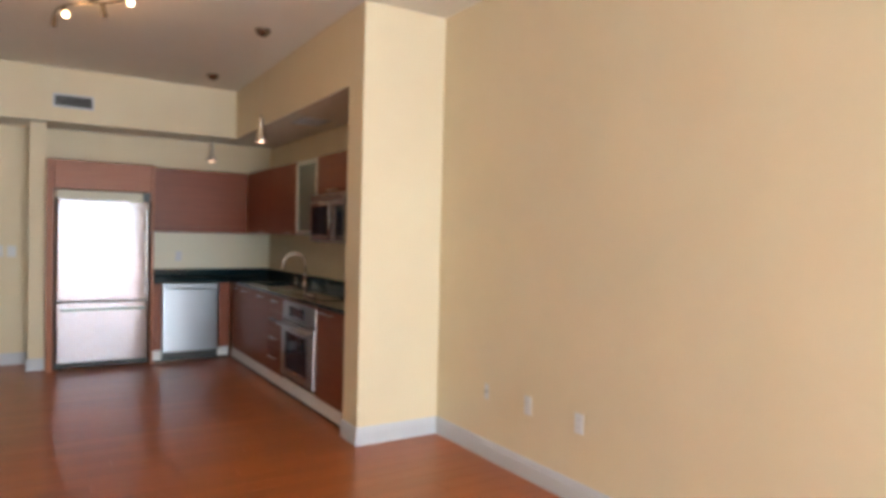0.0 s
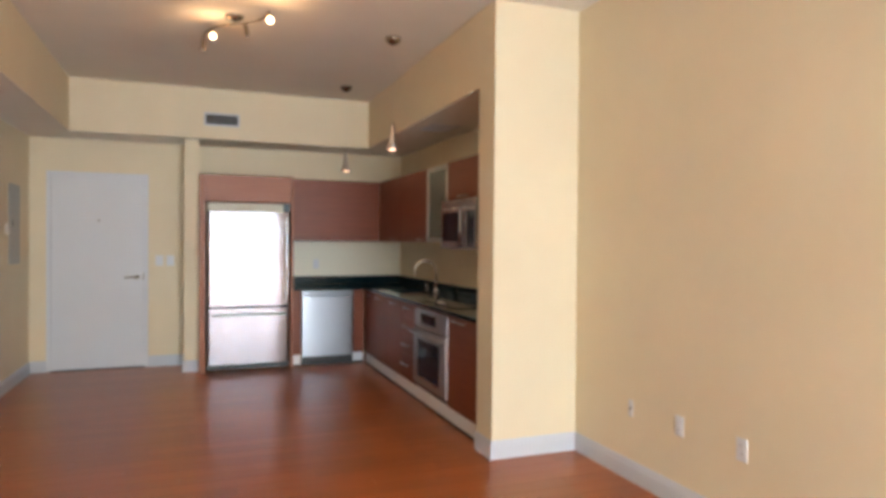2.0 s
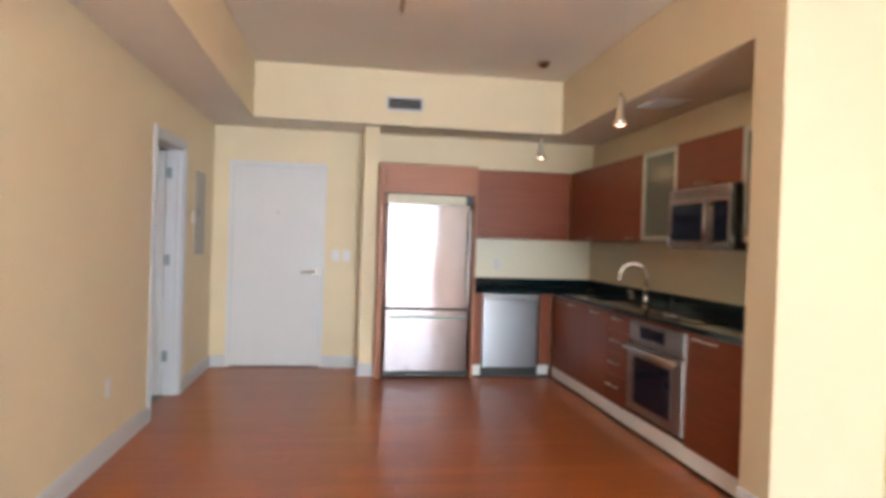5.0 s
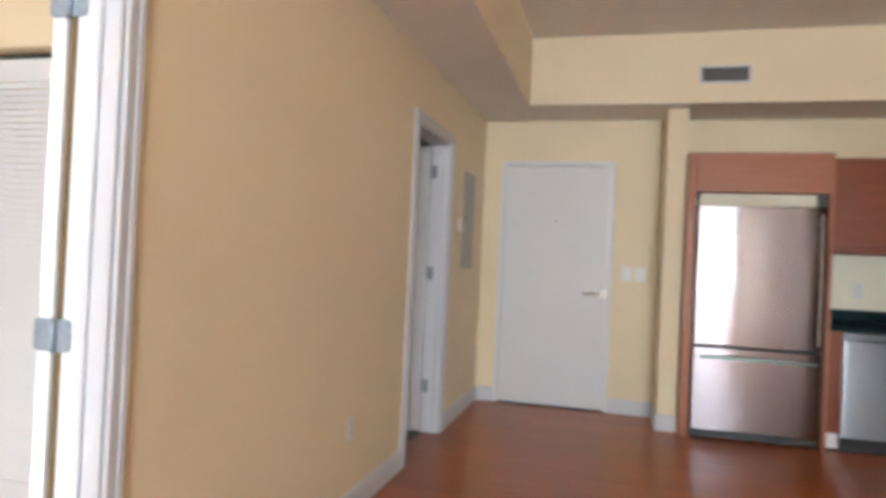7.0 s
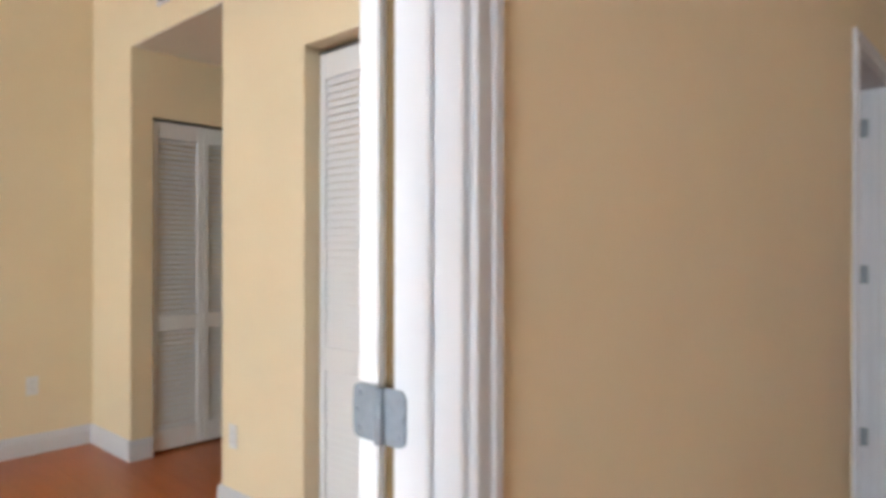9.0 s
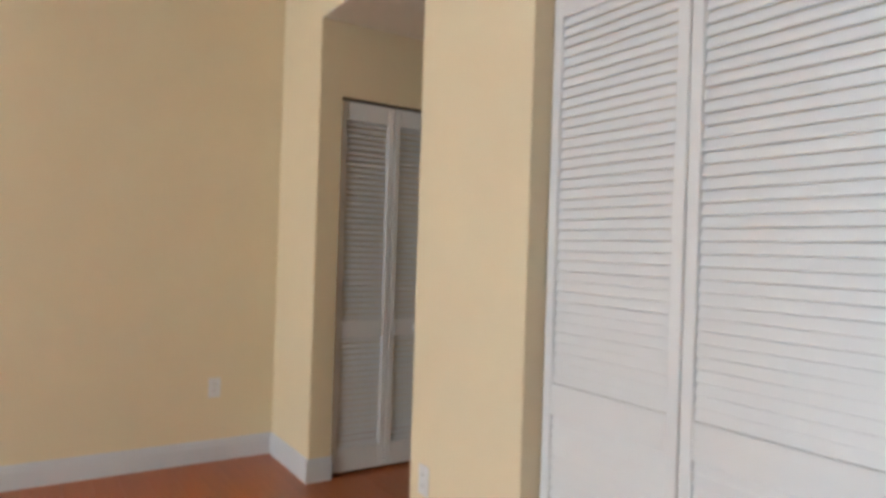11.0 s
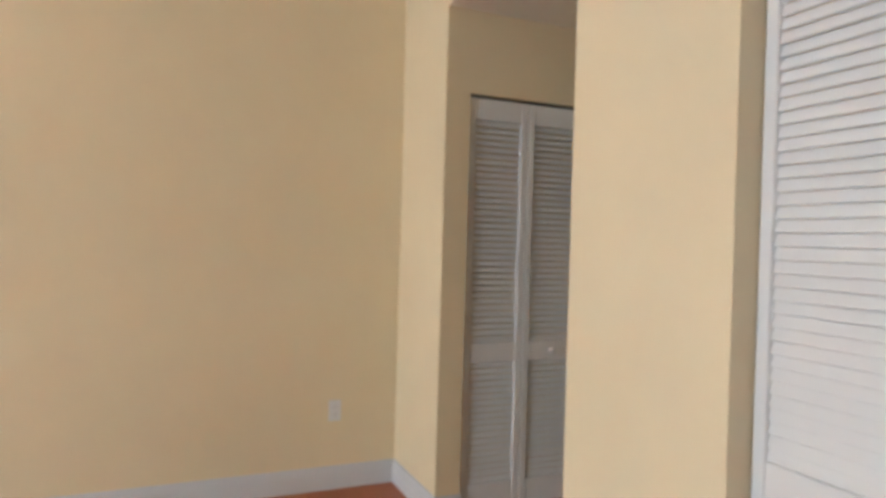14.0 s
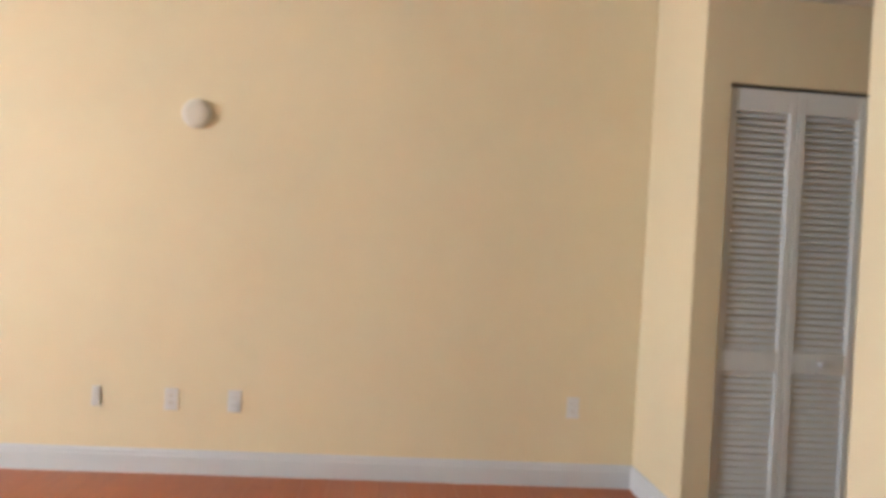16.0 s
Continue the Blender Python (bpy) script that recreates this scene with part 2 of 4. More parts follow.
def wall(name, along, u0, u1, v0, v1, z0, z1, holes, material, label):
    """A wall with thickness v0..v1, running u0..u1 along x or y, with through holes (u0, u1, z0, z1)."""
    us = sorted({u0, u1, *(h[0] for h in holes), *(h[1] for h in holes)})
    zs = sorted({z0, z1, *(h[2] for h in holes), *(h[3] for h in holes)})
    full = {}
    for a in range(len(us) - 1):
        for c in range(len(zs) - 1):
            mu, mz = (us[a] + us[a + 1]) / 2, (zs[c] + zs[c + 1]) / 2
            full[a, c] = not any(h[0] < mu < h[1] and h[2] < mz < h[3] for h in holes)
    bm = bmesh.new()
    seen = {}

    def v(u, t, z):
        key = (u, t, z)
        if key not in seen:
            seen[key] = bm.verts.new((u, t, z) if along == "x" else (t, u, z))
        return seen[key]

    for (a, c), ok in full.items():
        if not ok:
            continue
        ua, ub, za, zb = us[a], us[a + 1], zs[c], zs[c + 1]
        for t in (v0, v1):
            bm.faces.new([v(ua, t, za), v(ub, t, za), v(ub, t, zb), v(ua, t, zb)])
        if not full.get((a - 1, c)):
            bm.faces.new([v(ua, v0, za), v(ua, v1, za), v(ua, v1, zb), v(ua, v0, zb)])
        if not full.get((a + 1, c)):
            bm.faces.new([v(ub, v0, za), v(ub, v1, za), v(ub, v1, zb), v(ub, v0, zb)])
        if not full.get((a, c - 1)):
            bm.faces.new([v(ua, v0, za), v(ub, v0, za), v(ub, v1, za), v(ua, v1, za)])
        if not full.get((a, c + 1)):
            bm.faces.new([v(ua, v0, zb), v(ub, v0, zb), v(ub, v1, zb), v(ua, v1, zb)])
    return solid(name, bm, material, label, "wall")


# ---- the plan ----
WX, EX = -1.795, 2.235            # living room, west and east wall faces
NY, SY, SB = 9.742, -2.2, -1.2              # entry wall face, window wall face
BX = -1.922                       # bedroom side of the dividing wall
BW, BN = -5.79, 6.36              # bedroom west wall, bedroom north wall
HW, HE, HN = -5.21, -4.175, 8.30   # dressing hall
CEIL, DROP = 2.983, 2.463         # ceiling, dropped soffits
PY = 5.715                        # south face of the kitchen pier
SOFX, SOFY, SOFW = 1.603, 9.148, -1.342
DOOR_S, DOOR_N = 4.59, 5.408       # bedroom doorway
BATH_S, BATH_N = 7.755, 8.545     # bath doorway

LEAN = Matrix.Translation((WX, NY, 0)) @ pose(0, 0, 0, 0, 0, -0.70) @ Matrix.Translation((-WX, -NY, 0))


def skewed(bm):
    """Moves the west side of a soffit out to the dividing wall, which runs 0.7 degrees off the square."""
    for v in bm.verts:
        if v.co.x < WX + 0.05:
            v.co.x -= (NY - v.co.y) * math.tan(radians(0.70)) + 0.001
    return bm


def eased(bm):
    """Opens the kitchen edge of a soffit by one degree towards the entry wall."""
    for v in bm.verts:
        if abs(v.co.x - SOFX) < 0.01:
            v.co.x += max(0.0, v.co.y - 5.96) * 0.0172
    return bm


wall("wall_east", "y", SY - 0.2, NY + 0.15, EX, EX + 0.15, 0, CEIL, [], M_WALL, "cream painted wall with three outlet plates low down")
wall("wall_north", "x", WX - 0.15, EX, NY, NY + 0.15, 0, CEIL, [(-1.64, -0.663, 0, 2.115)], M_WALL, "cream painted wall round the entry door and kitchen")
west = wall("wall_west", "y", SY, NY, BX, WX, 0, CEIL, [(DOOR_S, DOOR_N, 0, 2.05), (BATH_S, BATH_N, 0, 2.05)], M_WALL, "cream painted dividing wall with two doorways")
wall("wall_south", "x", -1.99, EX, SY - 0.2, SY, 0, CEIL, [(-0.55, 2.15, 0.02, 2.42)], M_WALL, "cream painted outer wall with sliding glass doors")
wall("wall_bedroom_south", "x", BW - 0.15, BX, SB - 0.2, SB, 0, CEIL, [(-3.42, -1.98, 0.35, 2.35)], M_WALL, "cream painted outer bedroom wall with a window")
wall("wall_bedroom_west", "y", SB, BN + 0.12, BW - 0.15, BW, 0, CEIL, [], M_WALL, "plain cream painted bedroom wall")
wall("wall_bedroom_north", "x", BW, BX, BN, BN + 0.12, 0, CEIL, [(HW, HE, 0, 2.433), (-3.523, -2.523, 0, 2.085)], M_WALL, "cream painted bedroom wall with hall opening and closet")
wall("wall_hall_west", "y", BN + 0.12, HN, HW - 0.12, HW, 0, CEIL, [(6.488, 7.80, 0, 2.035)], M_WALL, "cream painted hall wall with a bifold closet")
wall("wall_hall_east", "y", BN + 0.12, HN, HE, HE + 0.12, 0, CEIL, [], M_WALL, "cream painted hall wall")
wall("wall_hall_north", "x", HW - 0.8, HE + 0.12, HN, HN + 0.12, 0, CEIL, [], M_WALL, "cream painted end wall of the hall")
wall("wall_hall_closet", "y", BN + 0.12, HN, HW - 0.80, HW - 0.72, 0, CEIL, [], M_WALL, "plain back wall of the hall closet")
wall("wall_closet_back", "x", HE + 0.12, BX, 7.10, 7.18, 0, CEIL, [], M_WALL, "plain back wall of the bedroom closet")
wall("wall_bath_west", "y", 7.18, NY, -3.62, -3.50, 0, CEIL, [], M_BATH, "pale bathroom wall")
wall("wall_bath_north", "x", -3.50, BX - 0.002, NY - 0.12, NY, 0, CEIL, [], M_BATH, "pale bathroom wall")
solid("pier", box(SOFX, EX - 0.002, PY, 5.96, 0, CEIL), M_WALL, "cream painted pier closing the kitchen recess", "pier")
solid("stub_wall", box(-0.295, -0.15, 9.312, NY - 0.002, 0, DROP), M_WALL, "short cream wall between entry and refrigerator", "wall")
solid("soffit_east", eased(box(SOFX, EX - 0.002, 5.962, NY - 0.002, DROP, CEIL)), M_WALL, "cream dropped soffit over the kitchen run", "soffit")
solid("soffit_north", eased(box(SOFW, SOFX - 0.002, SOFY, NY - 0.002, DROP, CEIL)), M_WALL, "cream dropped soffit over the refrigerator and entry", "soffit")
solid("soffit_west", skewed(box(WX + 0.002, SOFW - 0.002, SY + 0.002, NY - 0.002, DROP, CEIL)), M_WALL, "cream dropped soffit along the dividing wall", "soffit")
for nm, a in (("soffit_board_east", (SOFX + 0.004, EX - 0.003, 5.963, NY - 0.003)), ("soffit_board_north", (SOFW + 0.004, SOFX - 0.001, SOFY + 0.004, NY - 0.003)), ("soffit_board_west", (WX + 0.003, SOFW - 0.004, SY + 0.003, NY - 0.003))):
    sb = box(a[0], a[1], a[2], a[3], DROP - 0.003, DROP + 0.001)
    solid(nm, skewed(sb) if nm == "soffit_board_west" else eased(sb), M_CEIL, "flat white underside of the dropped soffit", "soffit")
solid("ceiling", box(BW - 0.8, EX + 0.15, SY - 0.2, NY + 0.15, CEIL, CEIL + 0.2), M_CEIL, "flat white painted ceiling", "ceiling")
solid("ceiling_hall", box(HW + 0.001, HE - 0.001, BN + 0.003, HN - 0.001, 2.4275, 2.4325), M_CEIL, "low white ceiling of the hall", "ceiling")

# ---- ground outside ----
solid("ground", box(-600, 600, -1200, 600, -0.5, -0.22), M_GROUND, "pale concrete ground outside the windows", "ground")

# ---- floors ----
floor = solid("floor", box(BW - 0.8, EX + 0.1, SY - 0.2, NY + 0.1, -0.2, -0.012), M_SUB, "glossy reddish brown laminate plank floor", "floor")
bath_floor = solid("floor_bath", box(-3.50, BX, 7.18, NY - 0.12, -0.010, -0.004), M_GROUT, "grey tiled bathroom floor", "floor")


def base_profile(h=0.122, d=0.016):
    return [(0, 0), (-d, 0), (-d, h - 0.035), (-d * 0.75, h - 0.024), (-d * 0.75, h - 0.012), (-d * 0.35, h - 0.004), (-d * 0.35, h), (0, h)]


def baseboard(x, y, rz, length, name="baseboard"):
    """Runs from (x, y) along local x, its face towards local -y."""
    return solid(name, extrude_profile(base_profile(), length), M_TRIM, "white moulded baseboard", "baseboard", place=(x, y, 0), rz=rz)


# ---- openings: windows ----
def window(name, x0, x1, z0, z1, panes, label, WY):
    w = thing(name, (0, 0, 0), label, "window", kind="structure")
    yb, yf = WY - 0.13, WY - 0.07
    part("window_frame", box(x0 + 0.002, x0 + 0.06, yb, yf, z0 + 0.002, z1 - 0.002, 0.004), M_FRAME, w)
    part("window_frame", box(x1 - 0.06, x1 - 0.002, yb, yf, z0 + 0.002, z1 - 0.002, 0.004), M_FRAME, w)
    part("window_frame", box(x0 + 0.062, x1 - 0.062, yb, yf, z0 + 0.002, z0 + 0.06, 0.004), M_FRAME, w)
    part("window_frame", box(x0 + 0.062, x1 - 0.062, yb, yf, z1 - 0.06, z1 - 0.002, 0.004), M_FRAME, w)
    span = (x1 - x0 - 0.124) / panes
    for k in range(panes):
        a = x0 + 0.062 + span * k
        if k:
            part("mullion", box(a - 0.03, a + 0.03, yb, yf, z0 + 0.062, z1 - 0.062, 0.004), M_FRAME, w)
        p = part("pane", box(a + 0.031, a + span - 0.031, yb + 0.027, yb + 0.033, z0 + 0.062, z1 - 0.062), M_GLASS, w)
        p.visible_shadow = False


window("window_1", -0.55, 2.15, 0.02, 2.42, 3, "wide sliding glass doors in pale metal frames", SY)
window("window_2", -3.42, -1.98, 0.35, 2.35, 2, "wide bedroom window in a pale metal frame", SB)


# ---- openings: doors ----
def lever_handle(parent, x, y, z, way):
    """A lever on a round rose; the lever points along local x by way."""
    h = part("door_handle", cyl((x, y, z), (x, y - 0.012, z), 0.026, 0.025, 24), M_CANOPY, parent, "brushed nickel lever handle")
    part("lever", tube([(x, y - 0.010, z), (x, y - 0.045, z), (x + way * 0.012, y - 0.056, z), (x + way * 0.05, y - 0.058, z + 0.003), (x + way * 0.125, y - 0.054, z - 0.004)], [0.010, 0.010, 0.011, 0.010, 0.008], 12), M_CANOPY, h)
    return h


def casing(parent, x0, x1, top, y, width=0.062, deep=0.018):
    """Three mitred-looking casing boards round an opening, on the face at local y."""
    for a, b in ((x0 - width, x0 + 0.006), (x1 - 0.006, x1 + width)):
        bm = box(a, b, y - deep * 0.7, y - 0.002, 0, top + width, 0.003)
        inner = (b - 0.018, b) if a < x0 - 0.01 else (a, a + 0.018)
        outer = (a, a + 0.02) if a < x0 else (b - 0.02, b)
        box(outer[0], outer[1], y - deep, y - deep * 0.7 + 0.001, 0, top + width, 0.002, bm=bm)
        box(inner[0], inner[1], y - deep * 0.9, y - deep * 0.7 + 0.001, 0, top + 0.01, 0.002, bm=bm)
        part("casing", bm, M_TRIM, parent)
    bm = box(x0 + 0.007, x1 - 0.007, y - deep * 0.7, y - 0.002, top - 0.006, top + width, 0.003)
    box(x0 + 0.007, x1 - 0.007, y - deep, y - deep * 0.7 + 0.001, top + width - 0.02, top + width, 0.002, bm=bm)
    part("casing", bm, M_TRIM, parent)


def jambs(parent, x0, x1, top, y0, y1, stop_y):
    """Jamb boards with a door stop; local y runs through the wall."""
    part("jamb", box(x0, x0 + 0.018, y0, y1, 0, top, 0.002), M_TRIM, parent)
    part("jamb", box(x1 - 0.018, x1, y0, y1, 0, top, 0.002), M_TRIM, parent)
    part("jamb", box(x0 + 0.019, x1 - 0.019, y0, y1, top - 0.018, top, 0.002), M_TRIM, parent)
    part("door_stop", box(x0 + 0.0185, x0 + 0.031, stop_y - 0.018, stop_y + 0.018, 0, top - 0.019, 0.003), M_TRIM, parent)
    part("door_stop", box(x1 - 0.031, x1 - 0.0185, stop_y - 0.018, stop_y + 0.018, 0, top - 0.019, 0.003), M_TRIM, parent)


# entry door
entry = thing("door_1", (0, NY, 0), "closed flat white entry door in a slim white frame", "door", kind="structure")
for a, b, c, d in ((-1.640, -1.597, 0, 2.115), (-0.706, -0.663, 0, 2.115), (-1.596, -0.707, 2.070, 2.115)):
    part("door_frame", box(a, b, -0.004, 0.12, c, d, 0.002), M_DOOR, entry)
part("door_leaf", box(-1.594, -0.709, 0.004, 0.049, 0.012, 2.067, 0.002), M_DOOR, entry)
part("threshold", box(-1.60, -0.70, -0.02, 0.12, 0, 0.010, 0.003), M_BLACK, entry, "dark threshold strip")
lever_handle(entry, -0.775, 0.004, 0.99, -1)
part("latch_plate", box(-0.722, -0.711, -0.004, 0.0035, 0.955, 1.035, 0.001), M_CANOPY, entry, "narrow metal latch plate")
part("door_viewer", lathe([(0.0, 0.0), (0.009, 0.0), (0.008, 0.004), (0.0, 0.005)], 16), M_CANOPY, entry).matrix_basis = pose(-1.152, 0.004, 1.60, 90, 0, 0)

# bath door: local x runs north, local -y faces the living room
bath = thing("door_2", (WX, 0, 0), "white cased bathroom doorway, door standing open inwards", "door", rz=90, kind="structure")
jambs(bath, BATH_S, BATH_N, 2.05, -0.001, 0.128, 0.055)
casing(bath, BATH_S, BATH_N, 2.05, 0.0)
lf = part("door_leaf", box(BATH_N - 0.056, BATH_N - 0.0195, 0.130, 0.89, 0.012, 2.02, 0.002), M_DOOR, bath)
lf.matrix_basis = Matrix.Translation((BATH_N - 0.024, 0.135, 0)) @ pose(0, 0, 0, 0, 0, 7) @ Matrix.Translation((0.024 - BATH_N, -0.135, 0))
for z in (0.28, 1.08, 1.80):
    h = part("hinge", cyl((BATH_N - 0.024, 0.135, z), (BATH_N - 0.024, 0.135, z + 0.09), 0.008, seg=10), M_HINGE, bath)
    part("leaf", box(BATH_N - 0.022, BATH_N - 0.0185, 0.085, 0.127, z, z + 0.09, 0.001), M_HINGE, h)
    part("leaf", box(BATH_N - 0.055, BATH_N - 0.026, 0.1375, 0.1415, z, z + 0.09, 0.001), M_HINGE, h)

# bedroom door: opened flat against the bedroom side of the wall
bed = thing("door_3", (WX, 0, 0), "white cased bedroom doorway, door folded back flat", "door", rz=90, kind="structure")
jambs(bed, DOOR_S, DOOR_N, 2.05, -0.001, 0.128, 0.066)
casing(bed, DOOR_S, DOOR_N, 2.05, 0.0, 0.05)
part("door_leaf", box(DOOR_N - 0.012, DOOR_N + 0.79, 0.168, 0.212, 0.012, 2.03, 0.002), M_DOOR, bed)
for z in (0.22, 0.967, 1.80):
    h = part("hinge", cyl((DOOR_N - 0.026, 0.148, z), (DOOR_N - 0.026, 0.148, z + 0.081), 0.008, seg=12), M_HINGE, bed, "worn steel butt hinge")
    for y0, y1, ys in ((0.100, 0.141, 0.112), (0.155, 0.211, 0.198)):
        bm = box(DOOR_N - 0.0225, DOOR_N - 0.0187, y0, y1, z, z + 0.081)
        edge = y0 if y0 < 0.15 else y1
        near = [e for e in bm.edges if all(abs(v.co.y - edge) < 1e-4 for v in e.verts) and abs(e.verts[0].co.x - e.verts[1].co.x) > 0.001]
        bmesh.ops.bevel(bm, geom=near, offset=0.014, segments=5, affect="EDGES", profile=0.5)
        part("leaf", bm, M_HINGE, h)
        for k in range(3):
            yy = ys + (0 if k != 1 else (-0.006 if y0 < 0.15 else 0.006))
            zz = z + 0.014 + 0.0265 * k
            part("screw", cyl((DOOR_N - 0.0225, yy, zz), (DOOR_N - 0.0240, yy, zz), 0.0045, 0.0038, 10), M_HINGE, h)
# added strip: fills the gap beside the leaf with painted brown shade
part("door_stud", box(DOOR_N + 0.002, DOOR_N + 0.040, 0.1285, 0.1675, 0, 2.05), M_GAP, bed, "added brown strip coloured as the shade behind the hinge")

# ---- baseboards ----
for a in ((EX, PY, -90, PY - SY), (SOFX, PY, 0, EX - SOFX - 0.016), (SOFX, 5.96, -90, 0.245 + 0.016), (WX, SY, 90, DOOR_S - 0.062 - SY),
          (WX, DOOR_N + 0.062, 90, BATH_S - 0.062 - DOOR_N - 0.062), (WX, BATH_N + 0.062, 90, NY - BATH_N - 0.062), (WX + 0.016, NY, 0, -1.64 - WX - 0.016),
          (-0.663, NY, 0, 0.368), (-0.311, 9.312, 0, 0.161), (-0.295, NY - 0.016, -90, NY - 0.016 - 9.312), (BW, SB, 90, BN - SB), (BW + 0.016, BN, 0, HW - BW - 0.016),
          (HW, BN - 0.016, 90, 0.144), (HE, HN, -90, HN - BN), (HE - 0.016, BN, 0, -3.523 - HE + 0.016), (-2.523, BN, 0, BX + 2.523)):
    baseboard(*a)


# ---- plates on the walls ----
def outlet(place, rz, label="white duplex outlet plate", kind_of="duplex", tilt=0):
    o = thing("wall_outlet", place, label, "outlet", "wall plates", rz)
    wide, high = (0.021, 0.050) if kind_of in ("phone", "slim") else (0.034, 0.056)
    part("plate", box(-wide, wide, -0.006, -0.0005, -high, high, 0.003, 2), M_PLAST, o)
    if kind_of == "duplex":
        for z in (-0.02, 0.02):
            f = part("socket", box(-0.017, 0.017, -0.0085, -0.0062, z - 0.014, z + 0.014, 0.002), M_PLAST, o)
            for x in (-0.006, 0.006):
                part("slot", box(x - 0.001, x + 0.001, -0.0092, -0.0086, z - 0.004, z + 0.006), M_SLOT, f)
    elif kind_of == "coax":
        for z in (-0.018, 0.018):
            part("connector", cyl((0, -0.0062, z), (0, -0.014, z), 0.006, 0.005, 12), M_NICKEL, o)
    elif kind_of == "phone":
        part("jack", box(-0.008, 0.008, -0.0085, -0.0062, -0.009, 0.007, 0.001), M_SLOT, o)
    else:
        part("cover", box(-0.013, 0.013, -0.0085, -0.0062, -0.034, 0.034, 0.002), M_PLAST, o)
    return o


outlet((EX, 5.11, 0.43), -90, "small white phone plate low on the wall", "phone")
outlet((EX, 4.695, 0.435), -90)
outlet((EX, 4.268, 0.436), -90)
outlet((WX, 6.934, 0.423), 90)
outlet((BW, 3.580, 0.376), 90, "narrow white blank plate low on the bedroom wall", "slim")
outlet((BW, 3.948, 0.374), 90, "white plate with two cable connectors", "coax")
outlet((BW, 4.262, 0.376), 90)
outlet((BW, 6.018, 0.415), 90)
outlet((-4.07, BN, 0.37), 0)
outlet((1.172, NY - 0.0035, 1.125), 0, "pale blank plate above the kitchen worktop", "blank")


def wall_switch(x, z, dial):
    o = thing("light_switch", (x, NY, z), "white round dimmer plate by the entry door" if dial else "white rocker switch plate by the entry door", "switch", "wall plates")
    part("plate", box(-0.040, 0.040, -0.007, -0.0005, -0.058, 0.058, 0.003, 2), M_PLAST, o)
    if dial:
        part("dial", lathe([(0.0, 0.0), (0.022, 0.0), (0.020, 0.012), (0.0, 0.013)], 20), M_PLAST, o).matrix_basis = pose(0, -0.0075, 0, 90, 0, 0)
    else:
        part("rocker", box(-0.016, 0.016, -0.011, -0.0072, -0.032, 0.032, 0.002), M_PLAST, o)


wall_switch(-0.552, 1.172, True)
wall_switch(-0.441, 1.170, False)

th = thing("thermostat", (WX, 8.89, 1.49), "small white thermostat beside the panel", "thermostat", rz=90)
part("body", box(-0.035, 0.035, -0.026, -0.0005, -0.05, 0.05, 0.005, 2), M_ALARM, th)
part("display", box(-0.02, 0.02, -0.0275, -0.0262, 0.005, 0.03), M_GREY, th)

ep = thing("electric_panel", (WX, 8.965, 1.16), "grey metal electrical panel cover on the wall", "panel", rz=90)
part("surround", box(0, 0.37, -0.012, -0.0005, 0, 0.76, 0.003), M_GREY, ep)
pd = part("panel_door", box(0.03, 0.34, -0.018, -0.0125, 0.05, 0.71, 0.003), M_GREY, ep)
part("latch", box(0.055, 0.075, -0.024, -0.0185, 0.36, 0.41, 0.002), M_BLACK, pd)

# wall sounder on the bedroom wall
sd = thing("smoke_alarm", (BW, 3.990, 1.825), "round white slotted alarm on the bedroom wall", "alarm", rz=90)
part("base", lathe([(0.0, 0.0), (0.072, 0.0), (0.075, 0.006), (0.075, 0.014), (0.071, 0.018), (0.0, 0.018)], 36), M_ALARM, sd).matrix_basis = pose(0, -0.0005, 0, 90, 0, 0)
part("grille_cap", lathe([(0.0, 0.018), (0.068, 0.018), (0.067, 0.028), (0.062, 0.033), (0.030, 0.034), (0.0, 0.0345)], 36), M_ALARM, sd).matrix_basis = pose(0, -0.0008, 0, 90, 0, 0)
for k in range(4):
    r = 0.020 + 0.009 * k
    part("ring", lathe([(r, 0.0), (r + 0.003, 0.0), (r + 0.003, 0.002), (r, 0.002), (r, 0.0)], 30), M_ALARM, sd).matrix_basis = pose(0, -0.0338, 0, 90, 0, 0)


# the dividing wall and all that is fixed to it run slightly off the square
west.matrix_basis = LEAN
for ob in list(scene.objects):
    if ob.parent is None and ob.type in ("EMPTY", "MESH") and abs(ob.matrix_basis.translation.x - WX) < 1e-5:
        ob.matrix_basis = LEAN @ ob.matrix_basis


# ---- air grilles ----
def grille(place, rz, wide, high, bars, label, blade=M_GRILLE, flat=False):
    g = thing("air_vent", place, label, "vent", "air vents", rz)
    if flat:
        g.matrix_basis = g.matrix_basis @ pose(0, 0, 0, 90, 0, 0)
    f = 0.018
    for a in ((0, wide, 0, f), (0, wide, high - f, high), (0, f, f + 0.0005, high - f - 0.0005), (wide - f, wide, f + 0.0005, high - f - 0.0005)):
        part("frame", box(a[0], a[1], -0.010, -0.0005, a[2], a[3], 0.002), M_TRIM, g)
    part("backing", box(f, wide - f, -0.0022, -0.0006, f, high - f), M_GRDARK, g)
    me = finish(box(f + 0.001, wide - f - 0.001, -0.004, 0.004, -0.0012, 0.0012), "slat", blade)
    step = (high - 2 * f) / bars
    for k in range(bars):
        s = piece("slat", me, g, (0, -0.0065, f + step * (k + 0.5)))
        s.rotation_euler = (radians(38), 0, 0)
    return g


grille((-0.105, SOFY, 2.598), 0, 0.355, 0.136, 9, "grey slatted air vent in a white frame on the soffit")
grille((-4.86, BN, 2.57), 0, 0.40, 0.20, 12, "white slatted air vent above the hall opening", M_TRIM)
grille((1.775, 7.70, DROP - 0.003), 0, 0.27, 0.35, 10, "white ceiling air vent under the kitchen soffit", M_TRIM, True)


